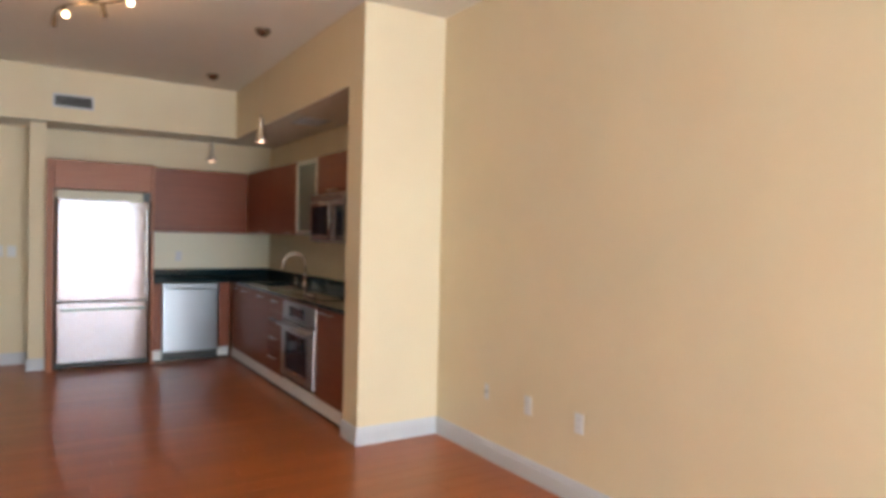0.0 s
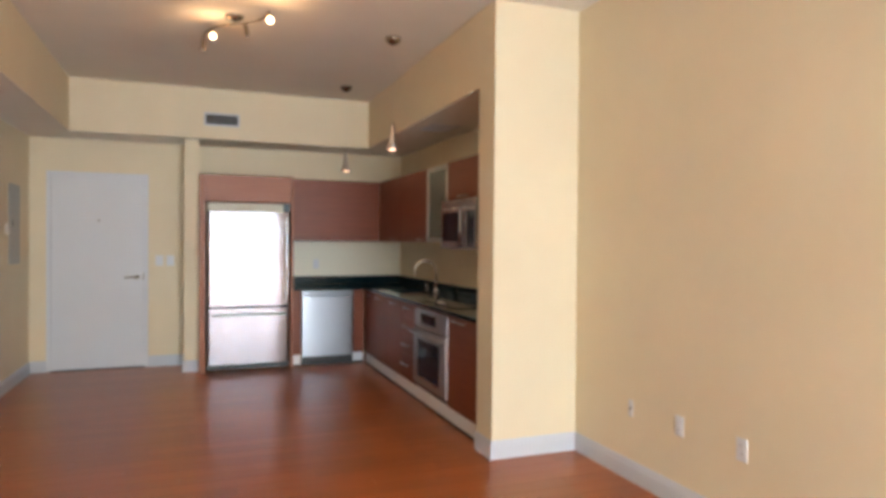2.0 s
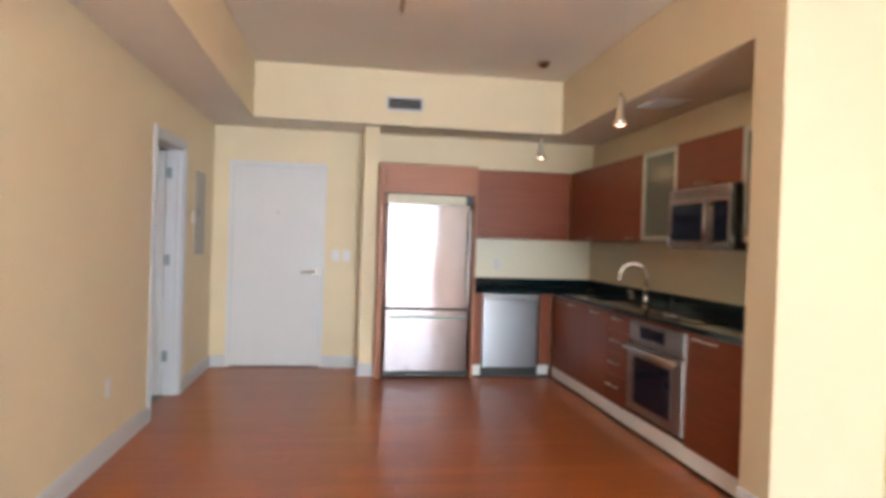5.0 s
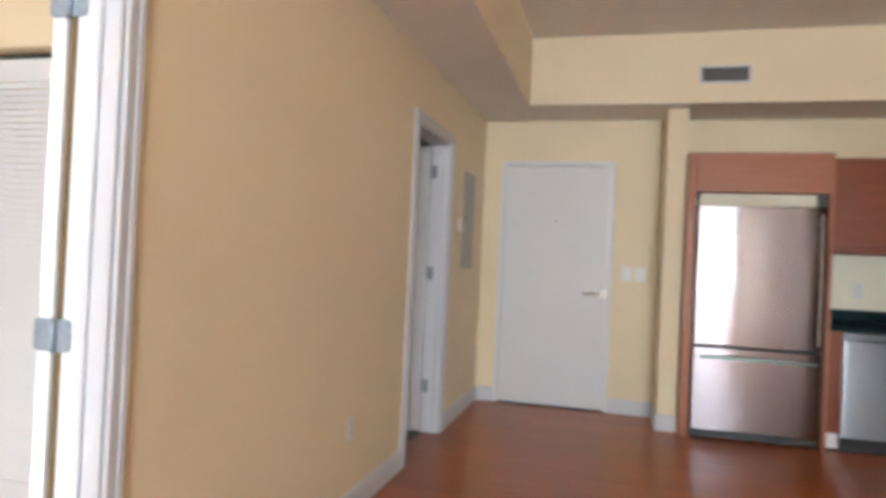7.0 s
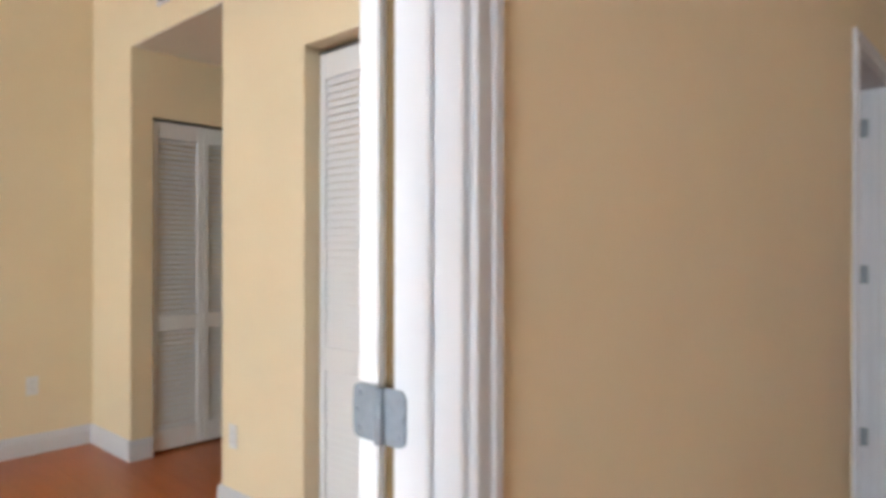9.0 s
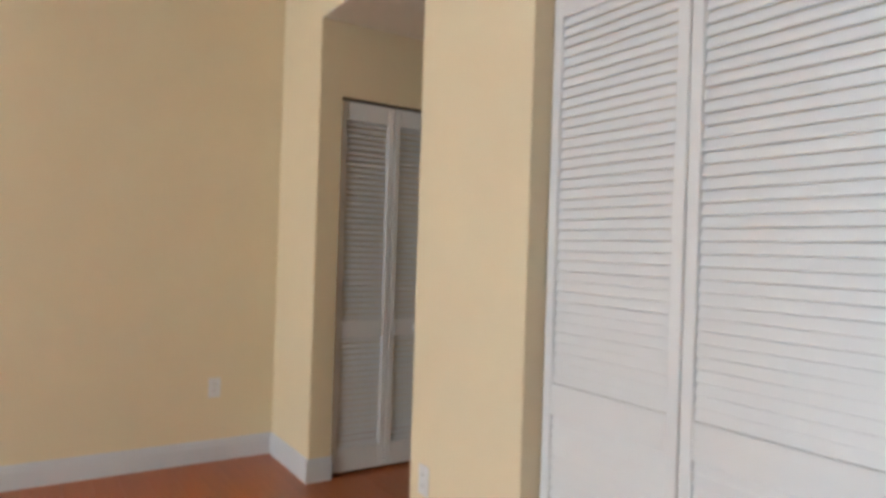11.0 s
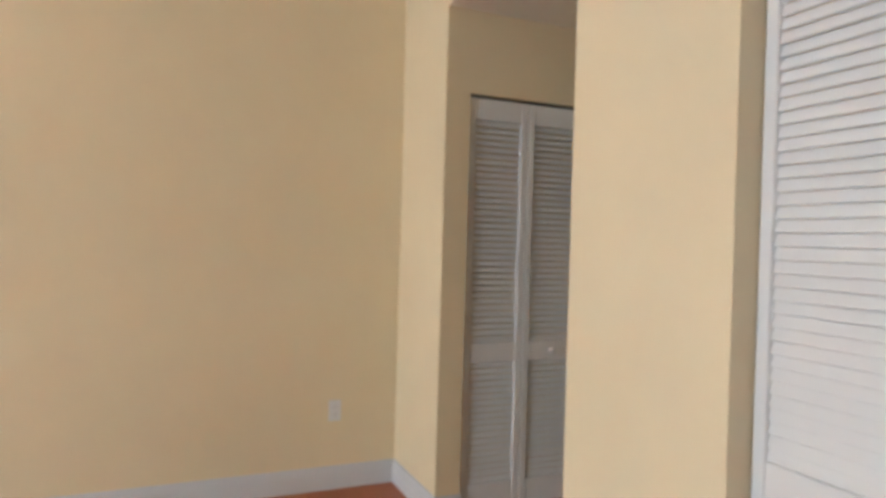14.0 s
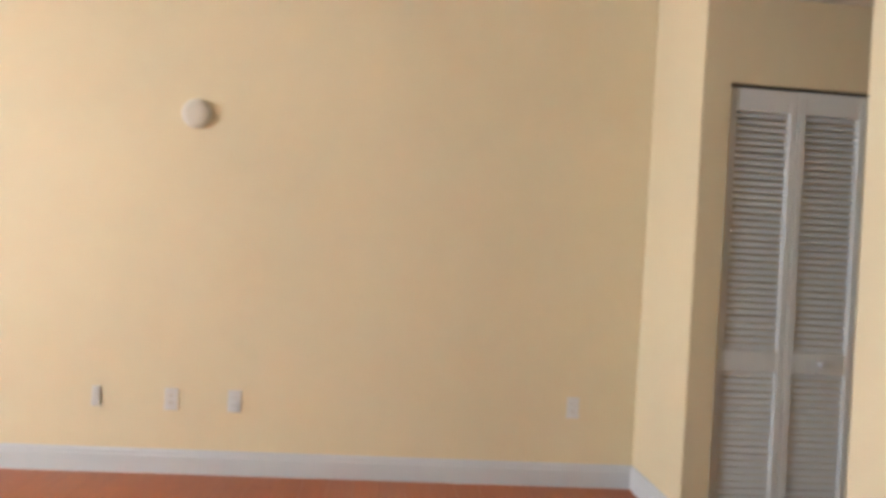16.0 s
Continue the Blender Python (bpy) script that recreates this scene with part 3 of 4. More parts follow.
# ---- louvered bifold doors ----
def bifold(name, place, rz, leaves, leaf_w, top, group, label, knob, blade, slope, middle):
    """Leaves of louvers above and below a middle rail; slope: the tilt of the blades."""
    t = thing(name, place, label, "closet door", group, rz)
    part("track", box(0, leaves * leaf_w, 0.004, 0.040, top + 0.004, top + 0.012), M_BLACK, t)
    deep, stile = 0.028, 0.036
    slot = leaf_w - 0.004 - 2 * stile
    me = finish(box(-slot / 2 - 0.004, slot / 2 + 0.004, -blade / 2, blade / 2, -0.003, 0.003, 0.0015), "louver_slat", M_LOUVER)
    pitch = 0.0305
    mid0, mid1 = middle
    for k in range(leaves):
        x0, x1 = k * leaf_w + 0.002, (k + 1) * leaf_w - 0.002
        leaf = part("door_leaf", box(x0, x0 + stile, 0.0, deep, 0.018, top, 0.003), M_LOUVER, t)
        part("stile", box(x1 - stile, x1, 0.0, deep, 0.018, top, 0.003), M_LOUVER, leaf)
        for za, zb in ((0.018, 0.150), (mid0, mid1), (top - 0.105, top)):
            part("rail", box(x0 + stile + 0.0005, x1 - stile - 0.0005, 0.001, deep - 0.001, za, zb, 0.002), M_LOUVER, leaf)
        for za, zb in ((mid1, top - 0.105), (0.150, mid0)):
            count = int((zb - za) / pitch)
            for s in range(count):
                p = piece("louver_slat", me, leaf, ((x0 + x1) / 2, deep / 2, za + (zb - za) * (s + 0.5) / count))
                p.rotation_euler = (radians(slope), 0, 0)
        if knob is not None and k in knob:
            kn = part("knob", lathe([(0.0, 0.0), (0.009, 0.0), (0.007, 0.010), (0.015, 0.018), (0.016, 0.024), (0.010, 0.030), (0.0, 0.031)], 18), M_TRIM, leaf)
            kn.matrix_basis = pose((x0 + x1) / 2, 0, (mid0 + mid1) / 2, 90, 0, 0)
    return t


bifold("bifold_door", (-3.521, BN + 0.075, 0), 0, 2, 0.498, 2.058, "bifold doors", "white louvered bifold closet doors, closed", None, 0.0309, 73, (0.742, 0.838))
bifold("bifold_door", (HW - 0.014, 6.490, 0), 90, 4, 0.327, 2.020, "bifold doors", "white louvered bifold closet doors in the hall, closed", (1, 2), 0.0274, 60, (0.742, 0.838))

# ---- kitchen ----
FRY = 9.187


def bar_pull(parent, x0, x1, y, z, upright=False, r=0.005, stand=0.028, material=None):
    m = material or M_NICKEL
    if upright:
        a, b = (x0, y - stand, z), (x0, y - stand, x1)
        feet = [(x0, z + 0.03), (x0, x1 - 0.03)]
    else:
        a, b = (x0, y - stand, z), (x1, y - stand, z)
        feet = [(x0 + 0.02, z), (x1 - 0.02, z)]
    h = part("handle", cyl(a, b, r, seg=12), m, parent, "slim brushed metal bar handle")
    for fx, fz in feet:
        part("post", cyl((fx, y, fz), (fx, y - stand, fz), r * 0.8, seg=10), m, h)
    return h


def bowed(x0, x1, y, deep, z0, z1, bow, cols=28):
    """A sheet-steel front, slightly convex across its width, with rounded long edges."""
    bm = bmesh.new()
    rings = []
    rim = 0.012
    xs = [x0, x0 + 0.003, x0 + rim * 0.6, x0 + rim] + [x0 + rim + (x1 - x0 - 2 * rim) * k / cols for k in range(1, cols)] + [x1 - rim, x1 - rim * 0.6, x1 - 0.003, x1]
    for x in xs:
        u = 2 * (x - x0) / (x1 - x0) - 1
        edge = max(0.0, rim - min(x - x0, x1 - x)) / rim
        yf = y + bow * u * u + 0.010 * (1 - math.sqrt(max(0.0, 1 - edge * edge)))
        rings.append([bm.verts.new(q) for q in ((x, y + deep, z0), (x, yf + 0.003, z0), (x, yf, z0 + 0.003), (x, yf, z1 - 0.003), (x, yf + 0.003, z1), (x, y + deep, z1))])
    for a, c in zip(rings, rings[1:]):
        for k in range(6):
            bm.faces.new((a[k], c[k], c[(k + 1) % 6], a[(k + 1) % 6])).smooth = k == 2
    bm.faces.new(rings[0])
    bm.faces.new(rings[-1][::-1])
    for e in bm.edges:
        e.smooth = len({f.smooth for f in e.link_faces}) == 1
    return bm


# refrigerator
fr = thing("refrigerator", (-0.075, FRY, 0), "stainless steel bottom-freezer refrigerator built into cherry panels", "refrigerator")
part("cabinet_body", box(0.004, 0.861, 0.062, 0.54, 0.03, 1.70, 0.004), M_GREY, fr)
part("upper_door", bowed(0.002, 0.863, -0.008, 0.068, 0.693, 1.712, 0.001), M_FRIDGE, fr, "large stainless steel upper door")
part("freezer_drawer", bowed(0.002, 0.863, -0.008, 0.068, 0.075, 0.673, 0.001), M_FRIDGE, fr, "stainless steel freezer drawer")
part("gasket", box(0.012, 0.853, 0.022, 0.0615, 0.6735, 0.6925), M_GASKET, fr, "dark door gasket")
part("base_grille", box(0.006, 0.859, 0.030, 0.060, 0.012, 0.068, 0.003), M_BLACK, fr, "black base grille")
for x in (0.06, 0.80):
    part("foot", cyl((x, 0.05, 0), (x, 0.05, 0.03), 0.02, seg=12), M_BLACK, fr)
part("top_trim", box(0.012, 0.79, -0.004, 0.060, 1.7145, 1.800, 0.003), M_FASCIA, fr, "pale fascia above the door")
part("hinge_cap", box(0.795, 0.858, 0.000, 0.05, 1.7135, 1.760, 0.004), M_BLACK, fr, "black hinge cover")
hd = part("handle", box(0.815, 0.838, -0.052, -0.034, 0.735, 1.665, 0.006, 2), M_STEEL, fr, "long upright steel handle")
for z in (0.80, 1.60):
    part("post", box(0.820, 0.833, -0.034, -0.0005, z - 0.012, z + 0.012, 0.002), M_HANDLE, hd)
hd = part("handle", box(0.055, 0.825, -0.052, -0.034, 0.596, 0.616, 0.006, 2), M_HANDLE, fr, "long level steel handle")
for x in (0.11, 0.77):
    part("post", box(x - 0.012, x + 0.012, -0.034, -0.0005, 0.600, 0.612, 0.002), M_HANDLE, hd)

# cherry surround of the refrigerator
sr = thing("refrigerator_surround", (-0.148, FRY - 0.004, 0), "cherry veneer tall panels and bridge cabinet round the refrigerator", "cabinet")
part("side_panel", box(0.0, 0.064, 0.0, 0.55, 0.0, 2.100, 0.002), M_PANEL, sr)
part("side_panel", box(0.946, 0.975, 0.0, 0.55, 0.0, 2.100, 0.002), M_PANEL, sr)
part("bridge_door", box(0.066, 0.944, 0.0, 0.020, 1.812, 2.100, 0.002), M_PANEL, sr)
part("bridge_box", box(0.066, 0.944, 0.0215, 0.55, 1.816, 2.096), M_CABIN, sr)
part("vent_block", box(0.872, 0.944, 0.03, 0.30, 1.735, 1.811), M_BLACK, sr)

# back run: dishwasher, filler, uppers
dw = thing("dishwasher", (0.920, FRY + 0.018, 0), "stainless steel dishwasher with a black toe panel", "dishwasher")
part("tub", box(0.006, 0.584, 0.045, 0.53, 0.02, 0.838), M_GREY, dw)
part("door_panel", bowed(0.003, 0.587, -0.006, 0.048, 0.108, 0.792, 0.0035), M_DISH, dw)
part("control_strip", box(0.003, 0.587, 0.0, 0.042, 0.796, 0.840, 0.004, 2), M_DISH, dw)
part("toe_panel", box(0.003, 0.587, 0.030, 0.043, 0.004, 0.104, 0.002), M_BLACK, dw, "black toe panel")
part("pocket_handle", box(0.10, 0.49, -0.010, -0.0005, 0.770, 0.788, 0.004), M_DISH, dw)


def cab_unit(name, place, rz, wide, deep, z0, z1, label, fronts, group, pulls=(), toe=None):
    """A cabinet box with slab fronts (x0, x1, z0, z1) and bar pulls (front, x0, x1, z)."""
    c = thing(name, place, label, "cabinet", group, rz)
    part("body", box(0.001, wide - 0.001, 0.0215, deep, z0, z1, 0.001), M_CABIN, c)
    made = [part("cabinet_door", box(a + 0.0015, b - 0.0015, 0.0, 0.020, u + 0.0015, w - 0.0015, 0.0015), M_CAB, c) for a, b, u, w in fronts]
    for k, a, b, z in pulls:
        bar_pull(made[k], a, b, 0.0, z)
    if toe:
        part("toe_kick", box(0.001, wide - 0.001, toe, toe + 0.014, 0.024, z0 - 0.001), M_TOE, c, "white painted toe kick")
        # black strip stands in for the shadow along the floor
        part("toe_shadow", box(0.001, wide - 0.001, toe + 0.004, toe + 0.012, 0.0, 0.0235), M_BLACK, c)
    return c


BASEX, UPX, CT = 1.640, 1.868, 0.850
cab_unit("base_cabinet", (0.829, FRY + 0.018, 0), 0, 0.089, 0.52, 0.13, CT, "narrow cherry filler cabinet between refrigerator and dishwasher", [(0, 0.089, 0.13, CT)], "base cabinets", (), 0.02)
cab_unit("base_cabinet", (1.508, FRY + 0.018, 0), 0, 0.128, 0.52, 0.13, CT, "narrow cherry corner filler cabinet beside the dishwasher", [(0, 0.128, 0.13, CT)], "base cabinets", (), 0.06)
cab_unit("base_cabinet", (BASEX, FRY, 0), -90, FRY - 7.80, 0.575, 0.13, CT, "wide cherry sink cabinet with three slab doors", [(0.03, 0.40, 0.13, CT), (0.40, 0.89, 0.13, CT), (0.89, FRY - 7.80, 0.13, CT)], "base cabinets", ((0, 0.13, 0.28, 0.80), (1, 0.50, 0.66, 0.80), (2, 1.06, 1.22, 0.80)), 0.008)
cab_unit("base_cabinet", (BASEX, 7.798, 0), -90, 0.402, 0.575, 0.13, CT, "cherry drawer cabinet with four slim bar handles", [(0, 0.402, 0.70, CT), (0, 0.402, 0.53, 0.70), (0, 0.402, 0.36, 0.53), (0, 0.402, 0.13, 0.36)], "base cabinets", ((0, 0.12, 0.28, 0.795), (1, 0.10, 0.27, 0.625), (2, 0.08, 0.26, 0.452), (3, 0.05, 0.25, 0.272)), 0.008)
cab_unit("base_cabinet", (BASEX, 6.592, 0), -90, 0.628, 0.575, 0.13, CT, "cherry base cabinet with one slab door beside the pier", [(0, 0.628, 0.13, CT)], "base cabinets", ((0, 0.11, 0.36, 0.812),), 0.008)
cab_unit("base_cabinet", (BASEX, 7.394, 0), -90, 0.802, 0.575, 0.13, 0.15, "cherry housing of the built-in oven", [(0, 0.802, 0.823, CT)], "base cabinets", (), 0.008)

# built-in oven
ov = thing("oven", (BASEX - 0.004, 7.390, 0), "stainless steel built-in wall oven with dark window", "oven", rz=-90)
part("oven_body", box(0.02, 0.774, 0.032, 0.55, 0.152, 0.818), M_GREY, ov)
cp = part("control_panel", box(0.002, 0.792, 0.0, 0.030, 0.668, 0.820, 0.004, 2), M_OVEN, ov)
part("display", box(0.17, 0.54, -0.0035, -0.0005, 0.704, 0.792, 0.002), M_DARK, cp, "black glass control display")
for k in range(6):
    part("touch_key", box(0.20 + 0.055 * k, 0.228 + 0.055 * k, -0.0042, -0.0036, 0.716, 0.724), M_RING, cp)
od = part("oven_door", box(0.002, 0.792, -0.012, 0.030, 0.176, 0.656, 0.005, 2), M_OVEN, ov)
part("window_trim", box(0.118, 0.652, -0.0150, -0.0125, 0.238, 0.572, 0.002), M_STEEL, od, "narrow steel rim round the window")
part("oven_window", box(0.130, 0.640, -0.0180, -0.0152, 0.250, 0.560, 0.002), M_DARK, od, "dark glass oven window")
hd = part("handle", cyl((0.03, -0.056, 0.628), (0.764, -0.056, 0.628), 0.013, seg=16), M_OVEN, od, "round steel oven handle")
for x in (0.06, 0.734):
    part("post", cyl((x, -0.012, 0.628), (x, -0.056, 0.628), 0.010, seg=10), M_OVEN, hd)
part("trim_strip", box(0.002, 0.792, 0.002, 0.030, 0.152, 0.173, 0.002), M_BLACK, ov)

# worktops with a sink cut-out
ctb = box(0.826, 1.606, FRY - 0.017, NY - 0.003, CT + 0.001, 0.886, 0.003)
solid("worktop", ctb, M_GRAN, "polished black granite worktop beside the refrigerator", "worktop", kind="", group="worktops")
SK = (1.735, 2.09, 7.86, 8.55)
bm = bmesh.new()
for a in ((1.608, SK[0], 5.962, NY - 0.003), (SK[1], EX - 0.003, 5.962, NY - 0.003), (SK[0], SK[1], 5.962, SK[2]), (SK[0], SK[1], SK[3], NY - 0.003)):
    box(a[0], a[1], a[2], a[3], CT + 0.001, 0.886, 0.0, bm=bm)
solid("worktop", bm, M_GRAN, "polished black granite worktop with sink and cooktop", "worktop", kind="", group="worktops")
solid("backsplash", box(0.826, EX - 0.024, NY - 0.022, NY - 0.002, 0.887, 0.978, 0.002), M_GRAN, "low black granite upstand along the wall", "backsplash", kind="", group="upstands")
solid("backsplash", box(EX - 0.022, EX - 0.002, 5.962, NY - 0.003, 0.887, 0.978, 0.002), M_GRAN, "low black granite upstand along the wall", "backsplash", kind="", group="upstands")

sk = thing("sink", (0, 0, 0), "undermounted stainless steel kitchen sink", "sink")
b0 = box(SK[0] - 0.012, SK[0] - 0.001, SK[2] - 0.01, SK[3] + 0.01, 0.68, CT - 0.001)
for a in ((SK[1] + 0.001, SK[1] + 0.012, SK[2] - 0.01, SK[3] + 0.01), (SK[0], SK[1], SK[2] - 0.012, SK[2] - 0.001), (SK[0], SK[1], SK[3] + 0.001, SK[3] + 0.012)):
    box(a[0], a[1], a[2], a[3], 0.68, CT - 0.001, bm=b0)
box(SK[0] - 0.001, SK[1] + 0.001, SK[2] - 0.001, SK[3] + 0.001, 0.672, 0.682, bm=b0)
part("basin", b0, M_STEEL, sk)
part("drain", cyl((1.91, 8.2, 0.6825), (1.91, 8.2, 0.686), 0.04, seg=20), M_CHROME, sk)

fc = thing("faucet", (2.105, 8.10, 0.886), "tall chrome gooseneck faucet with a side lever", "faucet")
part("base", lathe([(0.034, 0.0), (0.034, 0.006), (0.025, 0.014), (0.022, 0.05), (0.022, 0.085), (0.027, 0.09), (0.027, 0.125), (0.018, 0.135)], 20), M_CHROME, fc)
pts = [(0, 0, 0.10), (0, 0, 0.215)] + [(-0.105 * (1 - math.cos(a)), 0.035 * (1 - math.cos(a)), 0.215 + 0.112 * math.sin(a)) for a in (math.pi * k / 14 for k in range(1, 14))] + [(-0.21, 0.07, 0.205)]
part("spout", tube(pts, 0.0125, 14), M_CHROME, fc)
part("spray_head", cyl((-0.21, 0.07, 0.206), (-0.211, 0.0705, 0.178), 0.0165, 0.0175, 16), M_CHROME, fc)
part("lever", tube([(0, 0, 0.107), (-0.01, -0.04, 0.108), (-0.015, -0.095, 0.114)], [0.011, 0.008, 0.006], 10), M_CHROME, fc)
part("cross_stub", tube([(0, 0, 0.107), (0.006, 0.045, 0.107)], [0.011, 0.010], 10), M_CHROME, fc)
sp = thing("soap_dispenser", (2.125, 8.42, 0.886), "small chrome soap pump beside the sink", "soap dispenser")
part("base", lathe([(0.018, 0.0), (0.018, 0.006), (0.011, 0.012), (0.010, 0.045), (0.0, 0.047)], 16), M_CHROME, sp)
part("nozzle", tube([(0, 0, 0.045), (0, 0, 0.062), (-0.04, 0, 0.066)], 0.006, 10), M_CHROME, sp)

ck = thing("cooktop", (BASEX + 0.06, 7.345, 0.8865), "black glass electric cooktop set in the granite", "cooktop", rz=-90)
part("glass_plate", box(0.0, 0.73, 0.0, 0.48, 0.0, 0.006, 0.002), M_COOK, ck)
for x, y, r in ((0.19, 0.13, 0.09), (0.19, 0.35, 0.075), (0.54, 0.13, 0.075), (0.54, 0.35, 0.10)):
    part("burner_ring", lathe([(r, 0.0062), (r + 0.004, 0.0062), (r + 0.004, 0.0068), (r, 0.0068), (r, 0.0062)], 36, center=(x, y, 0)), M_RING, ck)
for k in range(4):
    part("control_knob", lathe([(0.018, 0.006), (0.017, 0.022), (0.012, 0.026), (0.0, 0.026)], 16, center=(0.29 + 0.05 * k, 0.035, 0)), M_STEEL, ck)

# wall painted paler between counter and cabinets on the back wall
solid("splash_wall", box(0.828, EX - 0.002, NY - 0.0035, NY - 0.0005, 0.979, 1.46), M_SPLASH, "pale painted wall strip above the worktop", "wall")

# upper cabinets
cab_unit("wall_cabinet", (0.830, 9.400, 0), 0, 1.036, 0.338, 1.402, 2.100, "wide cherry wall cabinet above the dishwasher", [(0, 1.036, 1.472, 2.102), (0, 0.52, 1.40, 1.472), (0.52, 1.036, 1.40, 1.472)], "wall cabinets")
uc = cab_unit("wall_cabinet", (UPX, 9.400, 0), -90, 9.400 - 7.752, 0.364, 1.402, 2.100, "dark cherry corner wall cabinet with slab doors", [(0, 0.82, 1.40, 2.102), (0.82, 1.648, 1.40, 2.102)], "wall cabinets", ((0, 0.56, 0.66, 1.425), (1, 1.43, 1.53, 1.425)))


def glass_cabinet(y_north, wide, label):
    c = thing("glass_cabinet", (UPX, y_north, 0), label, "cabinet", "wall cabinets", -90)
    bm = box(0.001, 0.018, 0.0225, 0.364, 1.402, 2.100)
    box(wide - 0.018, wide - 0.001, 0.0225, 0.364, 1.402, 2.100, bm=bm)
    for z in (1.402, 1.74, 2.082):
        box(0.0185, wide - 0.0185, 0.03, 0.364, z, z + 0.018, bm=bm)
    box(0.0185, wide - 0.0185, 0.350, 0.364, 1.4205, 2.0815, bm=bm)
    part("body", bm, M_CABIN, c)
    d = part("glass_door", box(0.042, wide - 0.042, 0.007, 0.013, 1.442, 2.060), M_FROST, c, "frosted glass pane")
    for a in ((0.0015, wide - 0.0015, 1.402, 1.441), (0.0015, wide - 0.0015, 2.061, 2.100), (0.0015, 0.041, 1.4415, 2.0605), (wide - 0.041, wide - 0.0015, 1.4415, 2.0605)):
        part("door_frame", box(a[0], a[1], 0.0, 0.020, a[2], a[3], 0.002), M_ALU, d, "satin aluminium frame")
    return c


glass_cabinet(7.750, 0.535, "wall cabinet with a frosted glass door in aluminium")
glass_cabinet(6.436, 0.470, "narrow wall cabinet with a frosted glass door beside the pier")
cab_unit("wall_cabinet", (UPX, 7.212, 0), -90, 0.774, 0.364, 1.768, 2.100, "short cherry wall cabinet above the microwave", [(0, 0.774, 1.766, 2.102)], "wall cabinets", ((0, 0.29, 0.49, 1.790),))

mw = thing("microwave", (UPX - 0.080, 7.150, -0.022), "stainless steel over-the-range microwave with dark window", "microwave", rz=-90)
part("housing", box(0.002, 0.738, 0.030, 0.460, 1.375, 1.780, 0.003), M_BLACK, mw, "black sheet metal housing")
part("top_vent", box(0.002, 0.738, 0.0, 0.029, 1.712, 1.780, 0.004), M_STEEL, mw)
for k in range(3):
    part("vent_slot", box(0.06, 0.68, -0.0012, -0.0003, 1.728 + 0.014 * k, 1.733 + 0.014 * k), M_GASKET, mw)
md = part("door", box(0.002, 0.548, -0.004, 0.029, 1.378, 1.708, 0.005, 2), M_STEEL, mw)
part("window", box(0.050, 0.470, -0.0075, -0.0045, 1.436, 1.672, 0.003), M_DARK, md, "dark glass window")
bar_pull(md, 0.522, 1.690, -0.004, 1.400, True, 0.011, 0.036, M_STEEL)
cpn = part("control_panel", box(0.551, 0.738, -0.004, 0.029, 1.378, 1.708, 0.004, 2), M_STEEL, mw)
part("keypad", box(0.576, 0.710, -0.0075, -0.0045, 1.430, 1.676, 0.002), M_DARK, cpn, "black glass keypad")


# ---- lamps ----
def pendant(x, y):
    p = thing("pendant_lamp", (x, y, CEIL), "slim brushed nickel cone pendant lamp, lit", "lamp", "kitchen pendants")
    part("canopy", lathe([(0.0, -0.054), (0.012, -0.053), (0.030, -0.046), (0.047, -0.032), (0.057, -0.014), (0.060, -0.0005), (0.0, -0.0005)], 28), M_CANOPY, p, "dark nickel domed canopy")
    part("cord", cyl((0, 0, -0.05), (0, 0, -0.685), 0.0009, seg=6), M_ALU, p)
    part("socket", lathe([(0.0, -0.657), (0.007, -0.659), (0.010, -0.673), (0.0, -0.675)], 16), M_CANOPY, p)
    part("shade", lathe([(0.012, -0.673), (0.018, -0.678), (0.0205, -0.715), (0.025, -0.785), (0.032, -0.825), (0.054, -0.863), (0.051, -0.863), (0.029, -0.825), (0.021, -0.785), (0.016, -0.725), (0.0, -0.705)], 28), M_NICKEL, p)
    part("bulb", lathe([(0.0, -0.825), (0.016, -0.828), (0.028, -0.851), (0.028, -0.859), (0.016, -0.867), (0.0, -0.869)], 20), M_BULBW, p, "warm glowing bulb")
    bulb("pendant_glow", x, y, CEIL - 0.93, 0.5, 0.035)


pendant(1.228, 6.76)
pendant(1.250, 8.50)

TX, TY = 0.055, 6.71
tl = thing("track_light", (TX, TY, CEIL), "brushed nickel wave-shaped ceiling spotlight bar with four heads", "lamp")
part("canopy", lathe([(0.0, -0.030), (0.045, -0.029), (0.060, -0.020), (0.064, -0.0005), (0.0, -0.0005)], 28), M_CANOPY, tl)
part("stem", cyl((0, 0, -0.028), (0, 0, -0.058), 0.009, seg=10), M_CANOPY, tl)
U = Vector((0.47, -0.883, 0))
V = Vector((0.883, 0.47, 0))
bar = [U * s + V * (0.060 * math.sin(s * 7.5)) + Vector((0, 0, -0.058)) for s in (k / 24 * 0.84 - 0.44 for k in range(25))]
part("bar", tube(bar, 0.0075, 10), M_CANOPY, tl, "thin wave-shaped nickel bar")
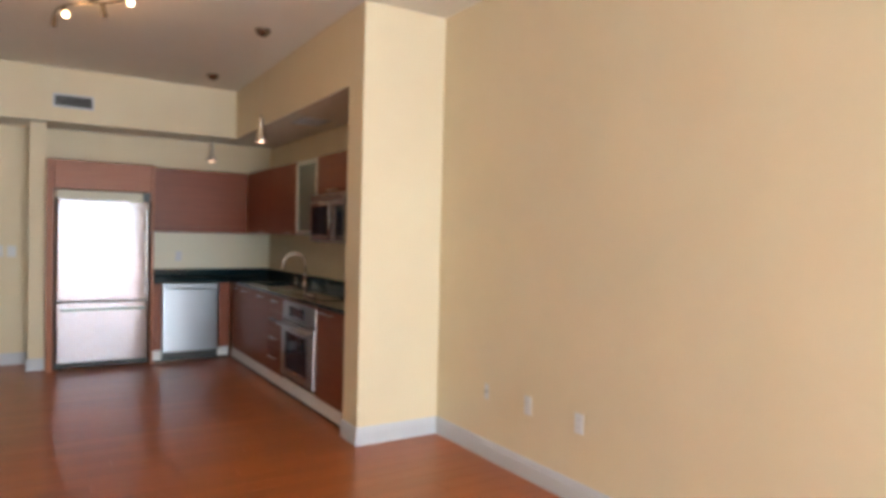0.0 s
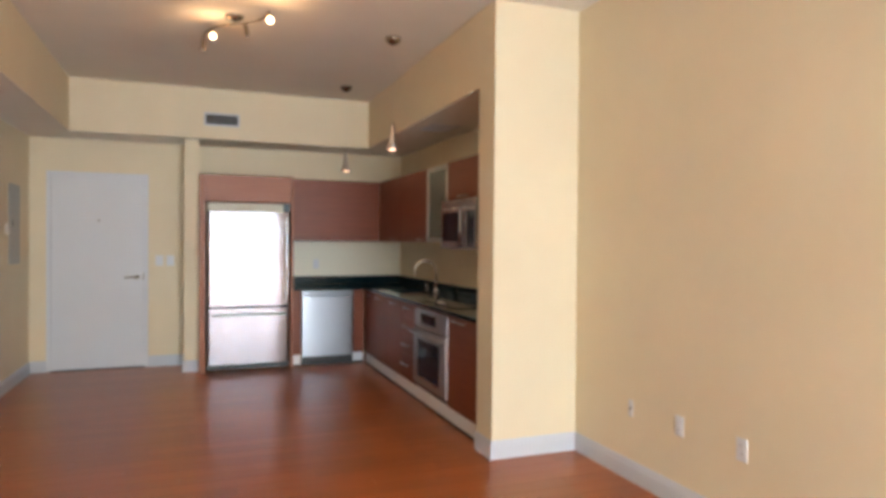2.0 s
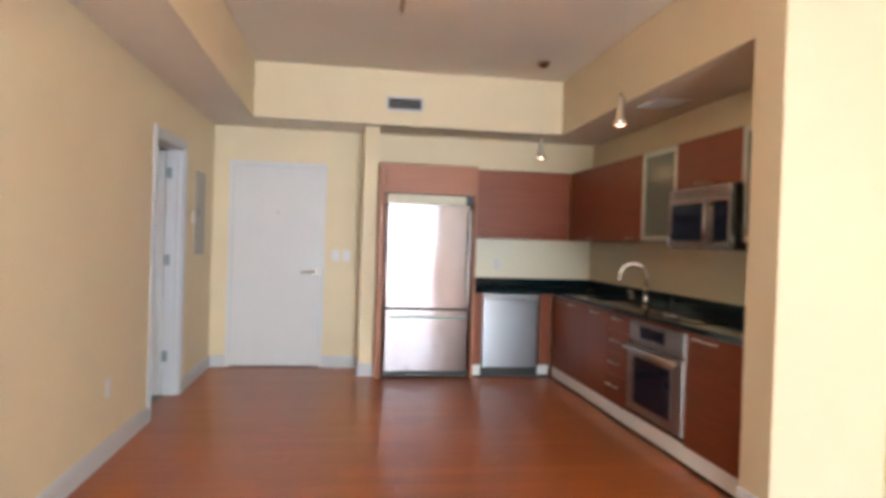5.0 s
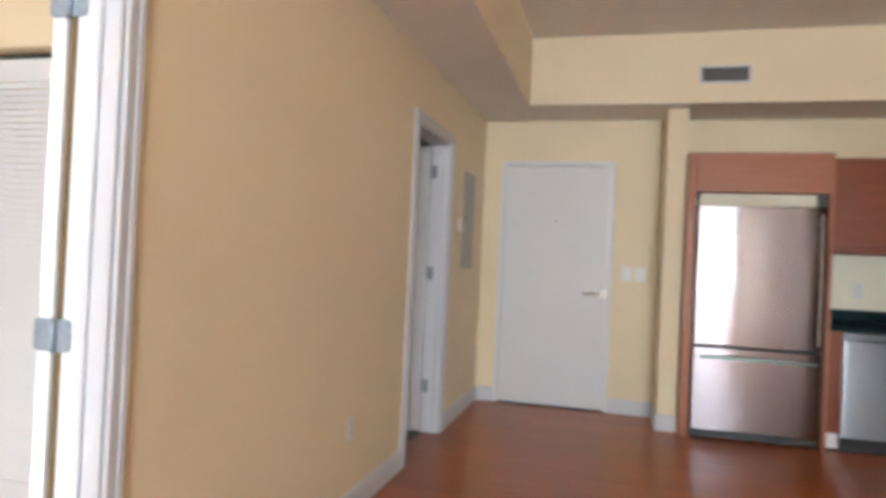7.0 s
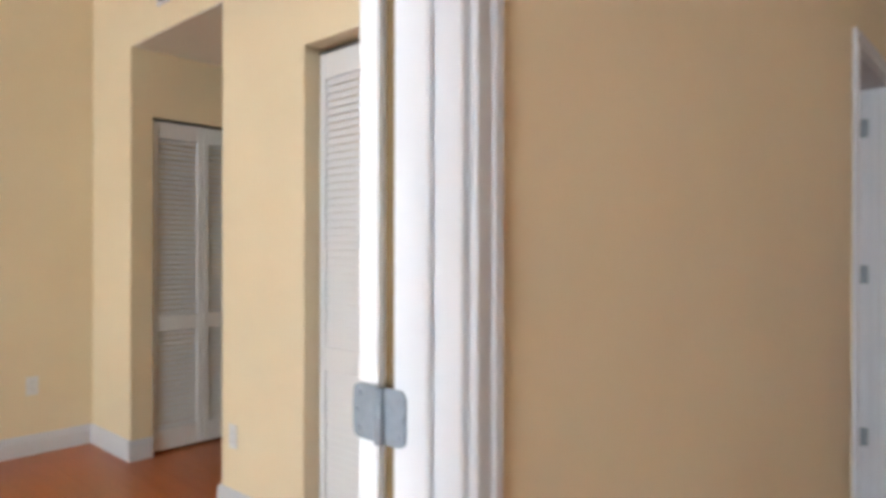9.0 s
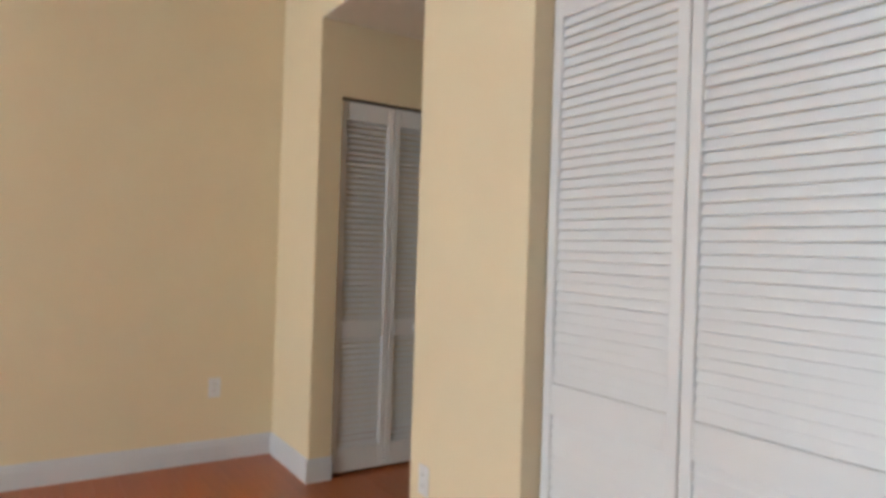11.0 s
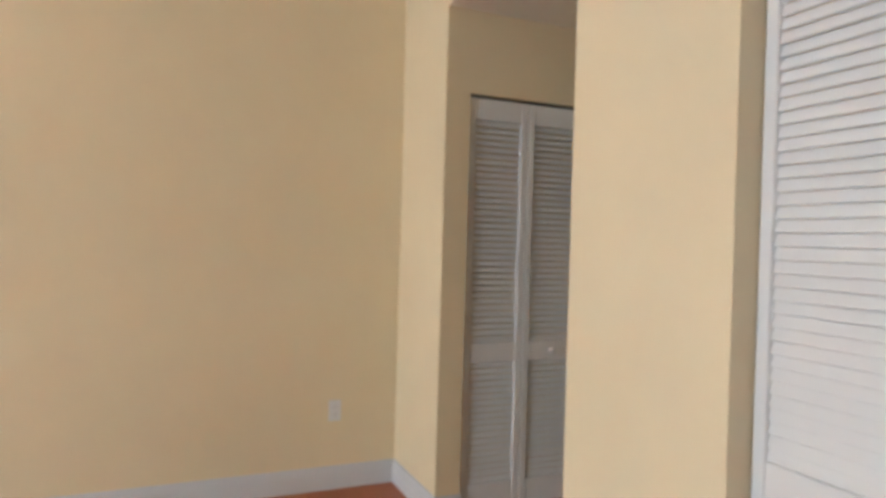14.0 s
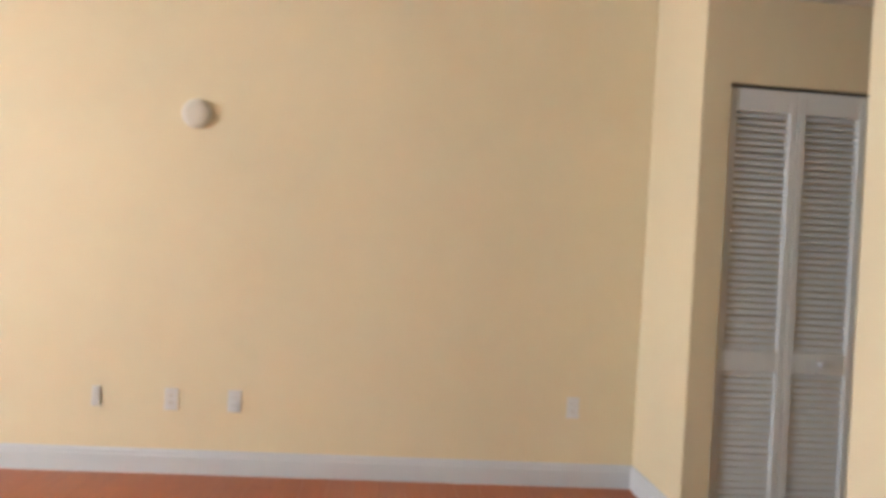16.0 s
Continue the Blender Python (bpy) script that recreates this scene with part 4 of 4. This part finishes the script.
for k, lit, aim in ((0, False, (-0.05, 0.25, -0.95)), (7, True, (0.10, -0.80, -0.60)), (15, False, (0.22, 0.10, -0.95)), (24, True, (0.10, -0.85, -0.55))):
    base = bar[k]
    d = Vector(aim).normalized()
    top = base + Vector((0, 0, -0.040))
    hdm = part("lamp_head", tube([top - d * 0.030, top - d * 0.024, top + d * 0.040, top + d * 0.052], [0.011, 0.018, 0.022, 0.025], 18) if lit else tube([top - d * 0.035, top - d * 0.028, top + d * 0.045, top + d * 0.052], [0.010, 0.016, 0.018, 0.024], 18), M_CANOPY, tl)
    part("yoke", cyl(tuple(base), tuple(top), 0.005, seg=8), M_CANOPY, hdm)
    part("bulb", tube([top + d * 0.0525, top + d * 0.060], [0.021, 0.015], 18), M_BULB if lit else M_GRILLE, hdm, "bright warm bulb" if lit else "unlit reflector bulb")
    if lit:
        w = Vector((TX, TY, CEIL)) + top + d * 0.130
        bulb("spot_glow", w.x, w.y, w.z, 2.5, 0.030)

# ---- floor boards ----
random.seed(4)


def plank_mesh(length, wide=0.127, thick=0.011):
    b = 0.0012
    bm = bmesh.new()
    lo = [bm.verts.new(p) for p in ((0.0003, 0.0003, -thick), (length - 0.0003, 0.0003, -thick), (length - 0.0003, wide - 0.0003, -thick), (0.0003, wide - 0.0003, -thick))]
    mi = [bm.verts.new(p) for p in ((0.0003, 0.0003, -b), (length - 0.0003, 0.0003, -b), (length - 0.0003, wide - 0.0003, -b), (0.0003, wide - 0.0003, -b))]
    hi = [bm.verts.new(p) for p in ((b, b, 0), (length - b, b, 0), (length - b, wide - b, 0), (b, wide - b, 0))]
    for a, c in ((lo, mi), (mi, hi)):
        for k in range(4):
            bm.faces.new((a[k], a[(k + 1) % 4], c[(k + 1) % 4], c[k]))
    bm.faces.new(hi)
    return finish(bm, "plank", M_FLOOR)


SIZES = {}


def lay(x0, x1, y0, y1, parent, wide=0.127, full=1.21):
    y = y0
    row = 0
    while y < y1 - 0.001:
        w = min(wide, y1 - y)
        x = x0
        first = full * ((row * 0.37) % 1.0) + 0.12
        while x < x1 - 0.001:
            ln = min(first if x == x0 else full, x1 - x)
            if x1 - x - ln < 0.10:
                ln = x1 - x
            key = (round(ln, 3), round(w, 4))
            if key not in SIZES:
                SIZES[key] = plank_mesh(ln, w)
            piece("plank", SIZES[key], parent, (x, y, 0))
            x += ln
        y += w
        row += 1


lay(BX, EX, 2.74, NY, floor)
bed_bm = bmesh.new()
yy, row = SB, 0
while yy < HN:
    w = min(0.127, HN - yy)
    xx = BW - 0.3 if yy > BN else BW
    ln = 1.21 * ((row * 0.41) % 1.0) + 0.12
    while xx < BX - 0.001:
        e = min(xx + ln, BX - 0.0005)
        v = [bed_bm.verts.new(p) for p in ((xx + 0.0008, yy + 0.0008, 0), (e - 0.0008, yy + 0.0008, 0), (e - 0.0008, yy + w - 0.0008, 0), (xx + 0.0008, yy + w - 0.0008, 0))]
        u = [bed_bm.verts.new((p.co.x, p.co.y, -0.011)) for p in v]
        bed_bm.faces.new(v)
        for k in range(4):
            bed_bm.faces.new((v[k], u[k], u[(k + 1) % 4], v[(k + 1) % 4]))
        xx, ln = e if e < BX - 0.001 else BX, 1.21
    yy += w
    row += 1
yy, row = SY, 3
while yy < 2.74 - 0.001:
    w = min(0.127, 2.74 - yy)
    xx, ln = BX, 1.21 * ((row * 0.37) % 1.0) + 0.12
    while xx < EX - 0.001:
        e = min(xx + ln, EX)
        v = [bed_bm.verts.new(p) for p in ((xx + 0.0008, yy + 0.0008, 0), (e - 0.0008, yy + 0.0008, 0), (e - 0.0008, yy + w - 0.0008, 0), (xx + 0.0008, yy + w - 0.0008, 0))]
        u = [bed_bm.verts.new((p.co.x, p.co.y, -0.011)) for p in v]
        bed_bm.faces.new(v)
        for k in range(4):
            bed_bm.faces.new((v[k], u[k], u[(k + 1) % 4], v[(k + 1) % 4]))
        xx, ln = e, 1.21
    yy += w
    row += 1
bp = part("far_planks", bed_bm, M_FLOOR, floor)
bp["kind"] = "stuff"
tile_me = finish(box(0, 0.297, 0, 0.297, -0.003, 0.002, 0.001), "tile", M_TILE)
for a in range(5):
    for b in range(8):
        piece("tile", tile_me, bath_floor, (-3.49 + 0.3 * a, 7.19 + 0.3 * b, -0.001))
